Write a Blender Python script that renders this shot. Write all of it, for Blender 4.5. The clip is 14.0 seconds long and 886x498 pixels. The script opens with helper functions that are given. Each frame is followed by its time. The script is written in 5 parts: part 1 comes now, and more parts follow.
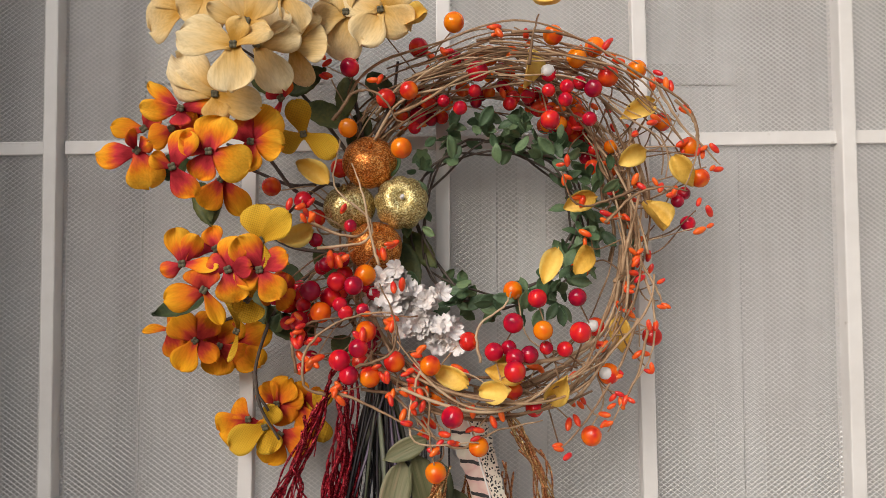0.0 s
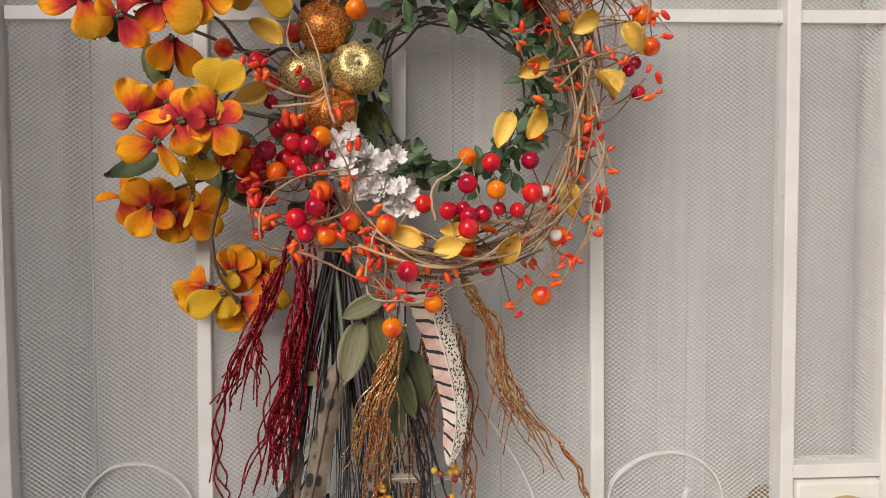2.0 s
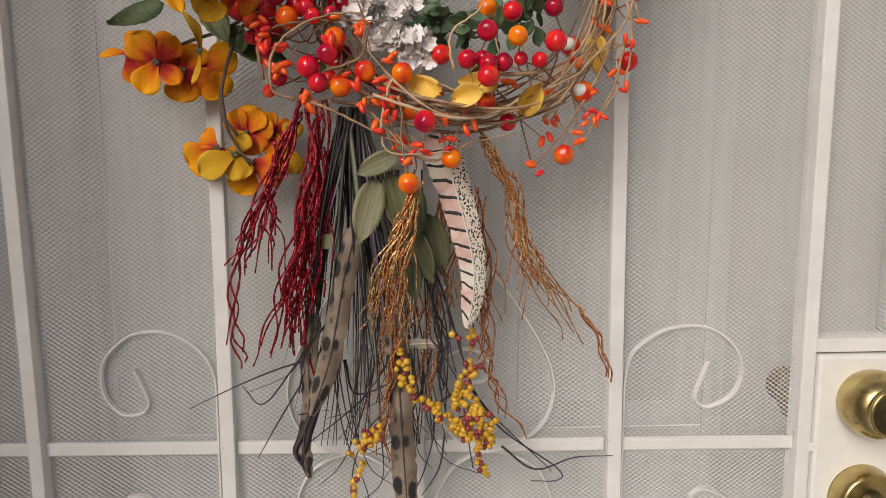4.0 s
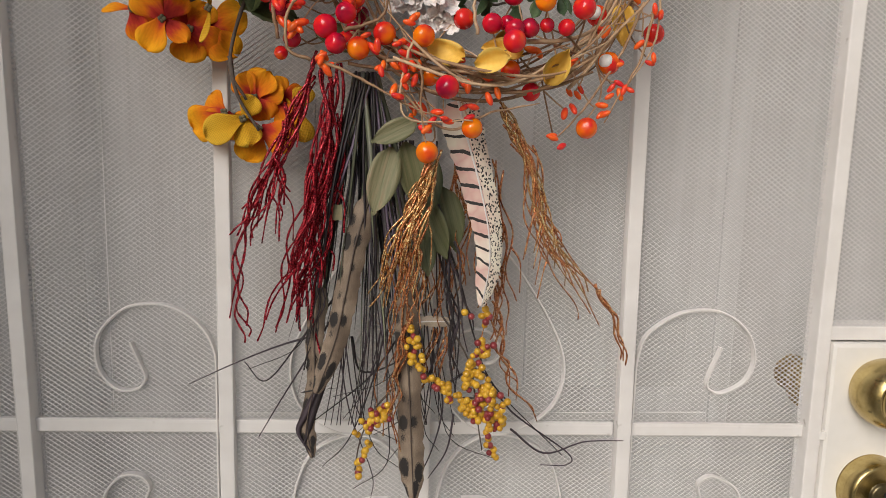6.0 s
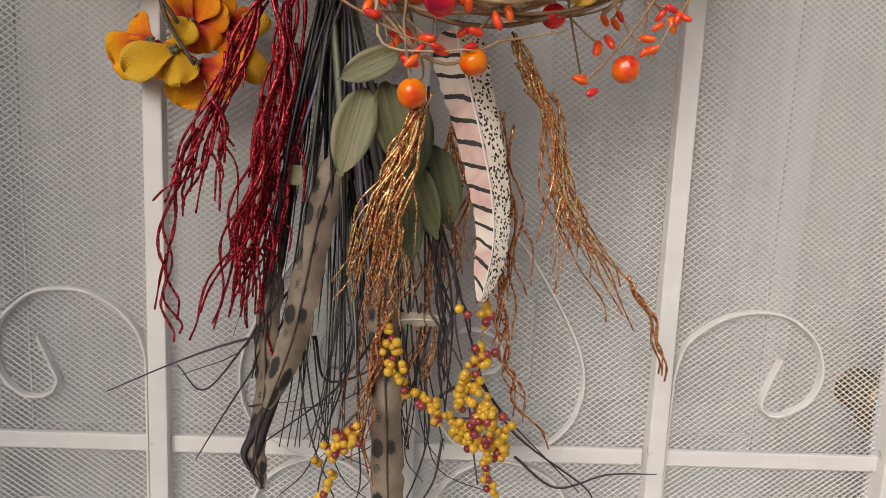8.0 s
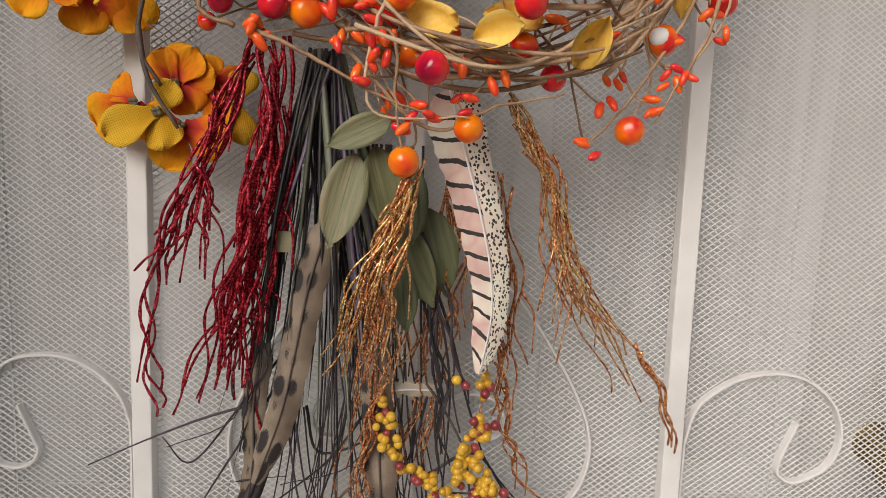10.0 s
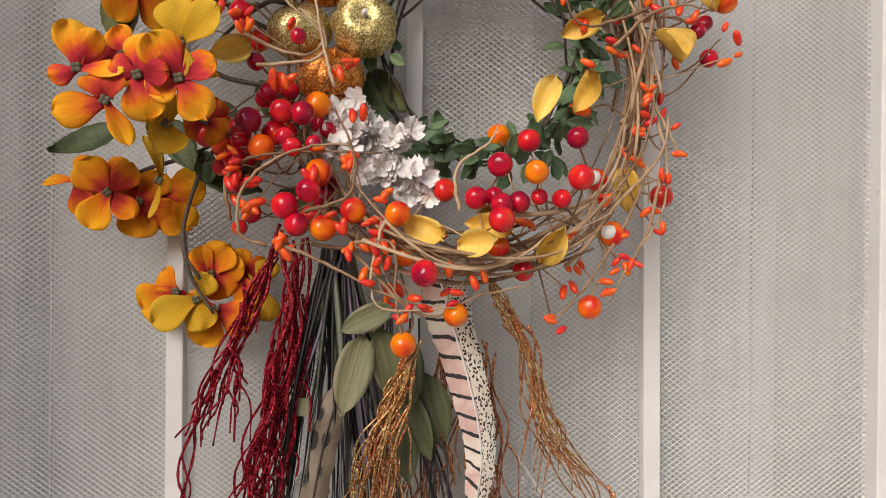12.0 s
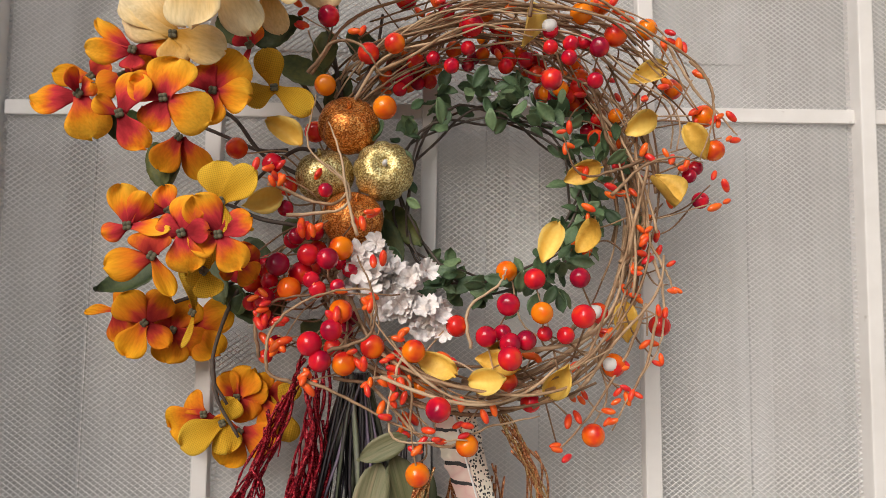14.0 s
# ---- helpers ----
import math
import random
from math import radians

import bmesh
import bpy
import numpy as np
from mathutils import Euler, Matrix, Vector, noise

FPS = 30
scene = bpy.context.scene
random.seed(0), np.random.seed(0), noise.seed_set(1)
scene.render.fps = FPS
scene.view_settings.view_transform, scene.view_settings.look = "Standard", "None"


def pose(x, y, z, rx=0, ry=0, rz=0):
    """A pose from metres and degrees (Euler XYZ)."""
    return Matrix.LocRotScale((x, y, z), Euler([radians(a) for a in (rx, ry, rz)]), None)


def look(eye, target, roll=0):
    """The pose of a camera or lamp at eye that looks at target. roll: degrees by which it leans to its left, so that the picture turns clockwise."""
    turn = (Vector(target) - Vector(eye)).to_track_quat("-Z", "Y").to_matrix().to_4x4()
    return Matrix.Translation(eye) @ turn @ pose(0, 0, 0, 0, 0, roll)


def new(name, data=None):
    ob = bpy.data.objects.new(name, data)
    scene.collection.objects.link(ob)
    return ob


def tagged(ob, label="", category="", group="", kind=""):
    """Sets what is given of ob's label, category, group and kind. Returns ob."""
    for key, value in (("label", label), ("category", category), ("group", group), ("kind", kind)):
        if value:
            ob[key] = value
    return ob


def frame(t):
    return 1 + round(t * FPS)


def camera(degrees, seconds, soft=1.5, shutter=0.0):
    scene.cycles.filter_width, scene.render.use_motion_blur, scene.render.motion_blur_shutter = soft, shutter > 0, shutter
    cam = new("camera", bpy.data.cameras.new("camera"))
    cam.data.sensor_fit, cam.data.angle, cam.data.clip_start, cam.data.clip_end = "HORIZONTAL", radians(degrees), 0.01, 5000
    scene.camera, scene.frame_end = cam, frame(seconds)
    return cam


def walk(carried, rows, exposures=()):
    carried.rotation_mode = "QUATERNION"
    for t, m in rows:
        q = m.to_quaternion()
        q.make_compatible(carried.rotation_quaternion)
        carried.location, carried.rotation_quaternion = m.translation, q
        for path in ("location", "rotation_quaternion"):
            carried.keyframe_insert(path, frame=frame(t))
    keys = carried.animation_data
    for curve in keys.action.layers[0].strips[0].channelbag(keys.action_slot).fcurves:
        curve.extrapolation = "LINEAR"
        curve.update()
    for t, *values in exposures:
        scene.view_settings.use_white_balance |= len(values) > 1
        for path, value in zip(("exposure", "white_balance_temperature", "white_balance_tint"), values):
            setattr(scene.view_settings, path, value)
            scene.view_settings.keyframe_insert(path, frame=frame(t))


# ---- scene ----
cam = camera(66.0, 14.0, soft=0.9)
PATH = [
    (0, (-0.005, -0.607, 1.295), (0.012, 1.39, 1.398), -0.0),
    (0.5, (-0.005, -0.612, 1.282), (0.051, 1.386, 1.358), -0.0),
    (1, (-0.009, -0.613, 1.27), (0.099, 1.384, 1.28), -0.0),
    (1.5, (-0.009, -0.613, 1.25), (0.126, 1.382, 1.226), 0.0),
    (2, (-0.003, -0.616, 1.234), (0.135, 1.378, 1.165), -0.0),
    (2.5, (0.005, -0.616, 1.219), (0.137, 1.376, 1.095), -0.1),
    (3, (0.007, -0.616, 1.2), (0.129, 1.374, 1.038), -0.2),
    (3.5, (0.001, -0.609, 1.186), (0.108, 1.376, 0.97), -0.2),
    (4, (-0.005, -0.603, 1.172), (0.09, 1.378, 0.917), -0.1),
    (4.2, (-0.006, -0.602, 1.168), (0.088, 1.378, 0.901), -0.1),
    (6.3, (-0.036, -0.583, 1.152), (0.115, 1.39, 0.868), 1.9),
    (6.5, (-0.043, -0.583, 1.148), (0.115, 1.39, 0.862), 2.2),
    (7, (-0.059, -0.581, 1.142), (0.119, 1.39, 0.855), 2.7),
    (7.5, (-0.033, -0.52, 1.133), (0.134, 1.45, 0.832), 2.8),
    (7.7, (-0.018, -0.481, 1.132), (0.128, 1.489, 0.82), 2.9),
    (9.8, (0.006, -0.432, 1.15), (0.097, 1.544, 0.852), 2.4),
    (10, (-0.003, -0.439, 1.16), (0.103, 1.54, 0.888), 2.3),
    (10.5, (-0.018, -0.457, 1.177), (0.103, 1.529, 0.978), 1.9),
    (11, (-0.019, -0.475, 1.191), (0.106, 1.516, 1.052), 1.4),
    (11.5, (-0.012, -0.493, 1.206), (0.111, 1.501, 1.125), 0.9),
    (12, (-0.005, -0.509, 1.216), (0.104, 1.488, 1.207), 0.6),
    (12.5, (-0.001, -0.524, 1.228), (0.1, 1.473, 1.265), 0.5),
    (13, (-0.006, -0.532, 1.24), (0.076, 1.465, 1.326), 0.5),
    (13.5, (-0.01, -0.539, 1.255), (0.072, 1.455, 1.382), 0.7),
    (14, (-0.011, -0.545, 1.265), (0.074, 1.447, 1.429), 0.9),
]
walk(cam, [(t, look(eye, target, roll)) for t, eye, target, roll in PATH], [(0, -0.46), (2, -0.46), (4, -0.55), (7.5, -0.55), (10, -0.42), (14, -0.38)])

# ---- world and light ----
world = bpy.data.worlds.new("sky")
scene.world = world
world.use_nodes = True
wn, wl = world.node_tree.nodes, world.node_tree.links
sky = wn.new("ShaderNodeTexSky")
sky.sky_type, sky.sun_disc = "NISHITA", False
sky.sun_elevation, sky.sun_rotation, sky.dust_density = radians(29), radians(210), 3.0
wl.new(sky.outputs[0], wn["Background"].inputs[0])
wn["Background"].inputs[1].default_value = 0.10
sun = new("sun", bpy.data.lights.new("sun", "SUN"))
sun.data.energy, sun.data.angle, sun.data.color = 2.9, radians(36), (1.0, 0.965, 0.93)
sun.matrix_world = look((-1.8, -3.1, 3.2), (0, 0, 1.2))


# ---- materials ----
def material(name, rough=0.5, metal=0.0):
    m = bpy.data.materials.new(name)
    m.use_nodes = True
    n, l = m.node_tree.nodes, m.node_tree.links
    b = n["Principled BSDF"]
    b.inputs["Roughness"].default_value, b.inputs["Metallic"].default_value = rough, metal
    return m, n, l, b


def ramp(n, stops):
    r = n.new("ShaderNodeValToRGB")
    e = r.color_ramp.elements
    while len(e) < len(stops):
        e.new(0.5)
    for k, (at, c) in enumerate(stops):
        e[k].position, e[k].color = at, (*c, 1)
    return r


def noise_node(n, l, scale, detail=3.0, coord="Object", stretch=None):
    tc, no = n.new("ShaderNodeTexCoord"), n.new("ShaderNodeTexNoise")
    no.inputs["Scale"].default_value, no.inputs["Detail"].default_value = scale, detail
    if stretch:
        mp = n.new("ShaderNodeMapping")
        mp.inputs["Scale"].default_value = stretch
        l.new(tc.outputs[coord], mp.inputs[0])
        l.new(mp.outputs[0], no.inputs["Vector"])
    else:
        l.new(tc.outputs[coord], no.inputs["Vector"])
    return no


def bump(n, l, b, height, strength=0.2, distance=0.001):
    bp = n.new("ShaderNodeBump")
    bp.inputs["Strength"].default_value, bp.inputs["Distance"].default_value = strength, distance
    l.new(height, bp.inputs["Height"])
    l.new(bp.outputs[0], b.inputs["Normal"])
    return bp


def mix(n, l, kind, fac, a, c):
    x = n.new("ShaderNodeMix")
    x.data_type, x.blend_type = "RGBA", kind
    for socket, v in ((x.inputs[0], fac), (x.inputs[6], a), (x.inputs[7], c)):
        if isinstance(v, bpy.types.NodeSocket):
            l.new(v, socket)
        else:
            socket.default_value = v if isinstance(v, float) else (*v, 1)
    return x.outputs[2]


def math_node(n, l, op, a, c=0.0):
    x = n.new("ShaderNodeMath")
    x.operation = op
    for socket, v in zip(x.inputs, (a, c)):
        if isinstance(v, bpy.types.NodeSocket):
            l.new(v, socket)
        else:
            socket.default_value = v
    return x.outputs[0]


def mottled(name, stops, scale, rough=0.5, metal=0.0, bump_at=None, strength=0.15, vary=0.0, stretch=None, dirt=None):
    """Colour through a ramp over two noises; vary: brightness by object."""
    m, n, l, b = material(name, rough, metal)
    a, c = noise_node(n, l, scale, 4.0, stretch=stretch), noise_node(n, l, scale * 6, 3.0, stretch=stretch)
    f = math_node(n, l, "ADD", math_node(n, l, "MULTIPLY", a.outputs[0], 0.65), math_node(n, l, "MULTIPLY", c.outputs[0], 0.35))
    col = None
    if vary:
        oi = n.new("ShaderNodeObjectInfo")
        f = math_node(n, l, "ADD", f, math_node(n, l, "MULTIPLY", math_node(n, l, "SUBTRACT", oi.outputs["Random"], 0.5), vary))
    r = ramp(n, stops)
    l.new(f, r.inputs[0])
    col = r.outputs[0]
    if dirt:
        d = noise_node(n, l, dirt[0], 6.0)
        dr = ramp(n, [(dirt[1], (0, 0, 0)), (dirt[1] + 0.08, (1, 1, 1))])
        l.new(d.outputs[0], dr.inputs[0])
        col = mix(n, l, "MIX", dr.outputs[0], col, dirt[2])
    l.new(col, b.inputs["Base Color"])
    if bump_at:
        k = noise_node(n, l, bump_at, 3.0, stretch=stretch)
        bump(n, l, b, k.outputs[0], strength)
    return m


def glitter(name, dark, light, scale, rough=0.28, metal=0.85, normal=0.9):
    """Flakes, each a cell with its own tilt and brightness; the palest are glints put into the colour."""
    m, n, l, b = material(name, rough, metal)
    tc, v = n.new("ShaderNodeTexCoord"), n.new("ShaderNodeTexVoronoi")
    v.inputs["Scale"].default_value = scale
    l.new(tc.outputs["Object"], v.inputs["Vector"])
    sep = n.new("ShaderNodeSeparateColor")
    l.new(v.outputs["Color"], sep.inputs[0])
    big = noise_node(n, l, scale * 0.05, 3.0)
    f = math_node(n, l, "ADD", math_node(n, l, "MULTIPLY", sep.outputs[0], 0.7), math_node(n, l, "MULTIPLY", big.outputs[0], 0.4))
    r = ramp(n, [(0.3, dark), (0.68, light), (0.95, tuple(min(1, c * 1.8 + 0.12) for c in light))])
    l.new(f, r.inputs[0])
    l.new(r.outputs[0], b.inputs["Base Color"])
    bump(n, l, b, sep.outputs[1], normal, 0.0015)
    return m


def petal_material(name, stops, rough=0.65, weave=0.0, reach=0.03):
    """Colour by the distance from the flower's heart, veined along the petal."""
    m, n, l, b = material(name, rough)
    tc, ln = n.new("ShaderNodeTexCoord"), n.new("ShaderNodeVectorMath")
    ln.operation = "LENGTH"
    l.new(tc.outputs["Object"], ln.inputs[0])
    no = noise_node(n, l, 160, 4.0, stretch=(0.35, 1, 1))
    oi = n.new("ShaderNodeObjectInfo")
    d = math_node(n, l, "DIVIDE", ln.outputs["Value"], reach)
    d = math_node(n, l, "ADD", d, math_node(n, l, "MULTIPLY", math_node(n, l, "SUBTRACT", no.outputs[0], 0.5), 0.55))
    d = math_node(n, l, "ADD", d, math_node(n, l, "MULTIPLY", math_node(n, l, "SUBTRACT", oi.outputs["Random"], 0.5), 0.35))
    r = ramp(n, stops)
    l.new(d, r.inputs[0])
    fine = noise_node(n, l, 700, 2.0, stretch=(0.2, 1, 1))
    vein = ramp(n, [(0.35, (0.72, 0.68, 0.62)), (0.6, (1, 1, 1))])
    l.new(fine.outputs[0], vein.inputs[0])
    col = mix(n, l, "MULTIPLY", 0.4, r.outputs[0], vein.outputs[0])
    l.new(r.outputs[0] if weave else col, b.inputs["Base Color"])
    b.inputs["Subsurface Weight"].default_value = 0.0
    b.inputs["Specular IOR Level"].default_value = 0.2
    if weave:
        w1, w2 = n.new("ShaderNodeTexWave"), n.new("ShaderNodeTexWave")
        w1.bands_direction, w2.bands_direction = "X", "Y"
        for w in (w1, w2):
            w.inputs["Scale"].default_value, w.inputs["Distortion"].default_value = weave, 1.0
            l.new(tc.outputs["Object"], w.inputs["Vector"])
        h = math_node(n, l, "MAXIMUM", w1.outputs["Fac"], w2.outputs["Fac"])
        l.new(mix(n, l, "MULTIPLY", 0.55, r.outputs[0], mix(n, l, "MIX", h, (0.45, 0.4, 0.3), (1, 1, 1))), b.inputs["Base Color"])
        bump(n, l, b, h, 0.5)
    else:
        bump(n, l, b, fine.outputs[0], 0.35)
    return m


def berry_material(name, stops, rough=0.2, freq=70, spread=0.45):
    m, n, l, b = material(name, rough)
    tc, oi = n.new("ShaderNodeTexCoord"), n.new("ShaderNodeObjectInfo")
    add = n.new("ShaderNodeVectorMath")
    add.operation = "ADD"
    l.new(tc.outputs["Object"], add.inputs[0])
    l.new(oi.outputs["Random"], add.inputs[1])
    no = n.new("ShaderNodeTexNoise")
    no.inputs["Scale"].default_value, no.inputs["Detail"].default_value = freq, 2.0
    l.new(add.outputs[0], no.inputs["Vector"])
    f = math_node(n, l, "ADD", no.outputs[0], math_node(n, l, "MULTIPLY", math_node(n, l, "SUBTRACT", oi.outputs["Random"], 0.5), spread))
    r = ramp(n, stops)
    l.new(f, r.inputs[0])
    l.new(r.outputs[0], b.inputs["Base Color"])
    b.inputs["Coat Weight"].default_value, b.inputs["Coat Roughness"].default_value = 0.45, 0.06
    b.inputs["Specular IOR Level"].default_value = 0.3
    k = noise_node(n, l, 900, 2.0)
    bump(n, l, b, k.outputs[0], 0.05)
    return m


WHITE = mottled("white_enamel", [(0.3, (0.70, 0.675, 0.655)), (0.6, (0.80, 0.78, 0.765))], 9, 0.42, bump_at=180, strength=0.06, dirt=(70, 0.715, (0.45, 0.41, 0.37)))
MESHW = mottled("mesh_enamel", [(0.3, (0.65, 0.635, 0.625)), (0.65, (0.76, 0.75, 0.745))], 30, 0.4)
INNER = mottled("inner_door_paint", [(0.36, (0.50, 0.492, 0.485)), (0.5, (0.58, 0.575, 0.57)), (0.64, (0.68, 0.68, 0.68))], 14, 0.36, bump_at=90, strength=0.05, stretch=(1, 1, 0.04))
PLATE = mottled("plate_enamel", [(0.3, (0.75, 0.735, 0.70)), (0.6, (0.82, 0.80, 0.77))], 12, 0.38, bump_at=60, strength=0.1)
STUCCO = mottled("stucco", [(0.3, (0.42, 0.38, 0.33)), (0.7, (0.56, 0.52, 0.46))], 14, 0.9, bump_at=120, strength=0.6)
CONCRETE = mottled("concrete", [(0.3, (0.22, 0.21, 0.2)), (0.7, (0.34, 0.33, 0.31))], 6, 0.9, bump_at=70, strength=0.4)
EARTH = mottled("dry_ground", [(0.3, (0.12, 0.11, 0.08)), (0.7, (0.22, 0.2, 0.15))], 1.5, 0.95, bump_at=20, strength=0.5)
BRASS = mottled("brass", [(0.3, (0.40, 0.30, 0.12)), (0.6, (0.58, 0.46, 0.21))], 60, 0.27, 1.0, bump_at=40, strength=0.08, dirt=(140, 0.66, (0.16, 0.12, 0.06)))
BRASS_AGED = mottled("tarnished_brass", [(0.3, (0.30, 0.20, 0.075)), (0.7, (0.46, 0.34, 0.14))], 60, 0.38, 1.0)
BRASS_DARK = mottled("aged_brass", [(0.3, (0.10, 0.085, 0.05)), (0.7, (0.22, 0.18, 0.10))], 90, 0.35, 1.0)
BLACK = mottled("black_slot", [(0.3, (0.012, 0.011, 0.01)), (0.7, (0.03, 0.028, 0.025))], 50, 0.6)
TWIG = mottled("brown_twig", [(0.25, (0.19, 0.105, 0.055)), (0.5, (0.40, 0.25, 0.14)), (0.75, (0.58, 0.41, 0.26))], 60, 0.75, bump_at=400, strength=0.4, vary=0.55)
STEM = mottled("dark_stem", [(0.3, (0.05, 0.035, 0.03)), (0.7, (0.13, 0.10, 0.08))], 80, 0.7)
GREEN = mottled("boxwood_green", [(0.25, (0.045, 0.085, 0.038)), (0.5, (0.085, 0.15, 0.07)), (0.8, (0.17, 0.25, 0.12))], 90, 0.55, bump_at=300, strength=0.2, vary=0.5)
DARKLEAF = mottled("dark_leaf", [(0.3, (0.025, 0.042, 0.012)), (0.55, (0.075, 0.10, 0.03)), (0.8, (0.17, 0.17, 0.045))], 60, 0.6, bump_at=250, strength=0.4, vary=0.3)
SAGE = mottled("sage_leaf", [(0.25, (0.045, 0.06, 0.025)), (0.5, (0.12, 0.135, 0.06)), (0.75, (0.22, 0.20, 0.11)), (0.9, (0.30, 0.16, 0.10))], 60, 0.6, bump_at=120, strength=0.5, vary=0.35, stretch=(0.12, 5.0, 1))
GRASS = mottled("grey_ribbon", [(0.08, (0.010, 0.008, 0.010)), (0.30, (0.045, 0.038, 0.045)), (0.52, (0.10, 0.115, 0.07)), (0.74, (0.20, 0.22, 0.145)), (0.92, (0.17, 0.135, 0.19))], 70, 0.45, vary=1.1, stretch=(1, 1, 0.12))
INK = mottled("black_strand", [(0.3, (0.02, 0.016, 0.018)), (0.7, (0.06, 0.045, 0.055))], 100, 0.5, vary=0.5)
YLEAF = mottled("yellow_leaf", [(0.25, (0.62, 0.36, 0.05)), (0.5, (0.84, 0.54, 0.10)), (0.8, (0.90, 0.66, 0.18))], 70, 0.6, bump_at=350, strength=0.3, vary=0.45)
PIP = berry_material("orange_bud", [(0.25, (0.95, 0.17, 0.015)), (0.55, (0.92, 0.08, 0.015)), (0.75, (0.74, 0.02, 0.03))], 0.35, 150)
ORANGE = berry_material("orange_berry", [(0.30, (0.95, 0.25, 0.004)), (0.48, (0.92, 0.13, 0.006)), (0.64, (0.70, 0.02, 0.015))])
RED = berry_material("red_berry", [(0.32, (0.30, 0.003, 0.03)), (0.5, (0.62, 0.006, 0.03)), (0.66, (0.80, 0.02, 0.02)), (0.8, (0.88, 0.10, 0.012))], 0.16, 70, 0.25)
MINI = berry_material("mustard_berry", [(0.35, (0.50, 0.27, 0.02)), (0.75, (0.70, 0.42, 0.04))], 0.35)
MINIRED = berry_material("maroon_berry", [(0.35, (0.20, 0.025, 0.03)), (0.75, (0.30, 0.05, 0.05))], 0.35)
CHIP = mottled("bare_foam", [(0.3, (0.7, 0.68, 0.66)), (0.7, (0.85, 0.82, 0.8))], 200, 0.9)
COPPER = glitter("copper_glitter", (0.36, 0.09, 0.014), (0.85, 0.30, 0.06), 1100, 0.46, 0.7, 1.0)
GOLD = glitter("gold_glitter", (0.30, 0.21, 0.06), (0.80, 0.63, 0.27), 1100, 0.46, 0.7, 1.0)
REDGLIT = glitter("red_glitter", (0.085, 0.002, 0.008), (0.50, 0.012, 0.032), 1100, 0.2, 0.5)
COPSTRAND = glitter("copper_tinsel", (0.27, 0.075, 0.028), (0.92, 0.38, 0.17), 1000, 0.2, 0.65)
GOLDSTRAND = glitter("gold_tinsel", (0.34, 0.13, 0.04), (0.95, 0.55, 0.24), 1100, 0.18, 0.7)
FLAME = petal_material("flame_petal", [(0.08, (0.28, 0.012, 0.02)), (0.28, (0.62, 0.04, 0.05)), (0.44, (0.84, 0.18, 0.015)), (0.58, (0.94, 0.36, 0.015)), (0.9, (0.97, 0.50, 0.04))], 0.85)
EMBER = petal_material("ember_petal", [(0.05, (0.26, 0.012, 0.014)), (0.24, (0.52, 0.045, 0.025)), (0.40, (0.72, 0.18, 0.008)), (0.9, (0.86, 0.40, 0.014))], 0.85)
BURLAP = petal_material("burlap_petal", [(0.1, (0.56, 0.28, 0.012)), (0.6, (0.74, 0.42, 0.03)), (1.0, (0.80, 0.49, 0.045))], 0.85, weave=260)
CREAM = petal_material("cream_petal", [(0.05, (0.58, 0.30, 0.05)), (0.3, (0.75, 0.48, 0.17)), (0.65, (0.82, 0.61, 0.31)), (1.0, (0.86, 0.70, 0.43))], 0.85, reach=0.036)
BLOSSOM = petal_material("white_blossom", [(0.1, (0.80, 0.70, 0.66)), (0.5, (0.90, 0.85, 0.83)), (1.0, (0.93, 0.89, 0.88))], 0.75, reach=0.009)
HEART = mottled("flower_heart", [(0.3, (0.05, 0.05, 0.03)), (0.7, (0.2, 0.17, 0.1))], 300, 0.7)


def barred_feather():
    """Cream-pink vane with dark bars on one half and black flecks on the other; the map runs across (u) and along (v)."""
    m, n, l, b = material("barred_feather", 0.6)
    uv, sep = n.new("ShaderNodeUVMap"), n.new("ShaderNodeSeparateXYZ")
    l.new(uv.outputs[0], sep.inputs[0])
    u, v = sep.outputs[0], sep.outputs[1]
    no = noise_node(n, l, 25, 3.0)
    base = ramp(n, [(0.34, (0.78, 0.72, 0.60)), (0.5, (0.62, 0.38, 0.34)), (0.62, (0.78, 0.71, 0.60))])
    l.new(no.outputs[0], base.inputs[0])
    wob = noise_node(n, l, 120, 2.0)
    slant = math_node(n, l, "ADD", math_node(n, l, "MULTIPLY", v, 13.0), math_node(n, l, "MULTIPLY", u, -1.1))
    slant = math_node(n, l, "ADD", slant, math_node(n, l, "MULTIPLY", wob.outputs[0], 0.35))
    bar = math_node(n, l, "LESS_THAN", math_node(n, l, "FRACT", slant), 0.20)
    left = math_node(n, l, "LESS_THAN", u, 0.56)
    vo, mp = n.new("ShaderNodeTexVoronoi"), n.new("ShaderNodeMapping")
    mp.inputs["Scale"].default_value = (15, 74, 1)
    vo.inputs["Scale"].default_value = 1.0
    l.new(uv.outputs[0], mp.inputs[0])
    l.new(mp.outputs[0], vo.inputs["Vector"])
    fleck = math_node(n, l, "LESS_THAN", vo.outputs["Distance"], 0.40)
    right = math_node(n, l, "SUBTRACT", 1.0, left)
    dark = math_node(n, l, "MAXIMUM", math_node(n, l, "MULTIPLY", bar, left), math_node(n, l, "MULTIPLY", fleck, right))
    pale = mix(n, l, "MIX", math_node(n, l, "MULTIPLY", right, 0.6), base.outputs[0], (0.80, 0.75, 0.62))
    l.new(mix(n, l, "MIX", dark, pale, (0.025, 0.022, 0.022)), b.inputs["Base Color"])
    barb = noise_node(n, l, 900, 2.0, "UV", (0.02, 1, 1))
    bump(n, l, b, barb.outputs[0], 0.3)
    return m


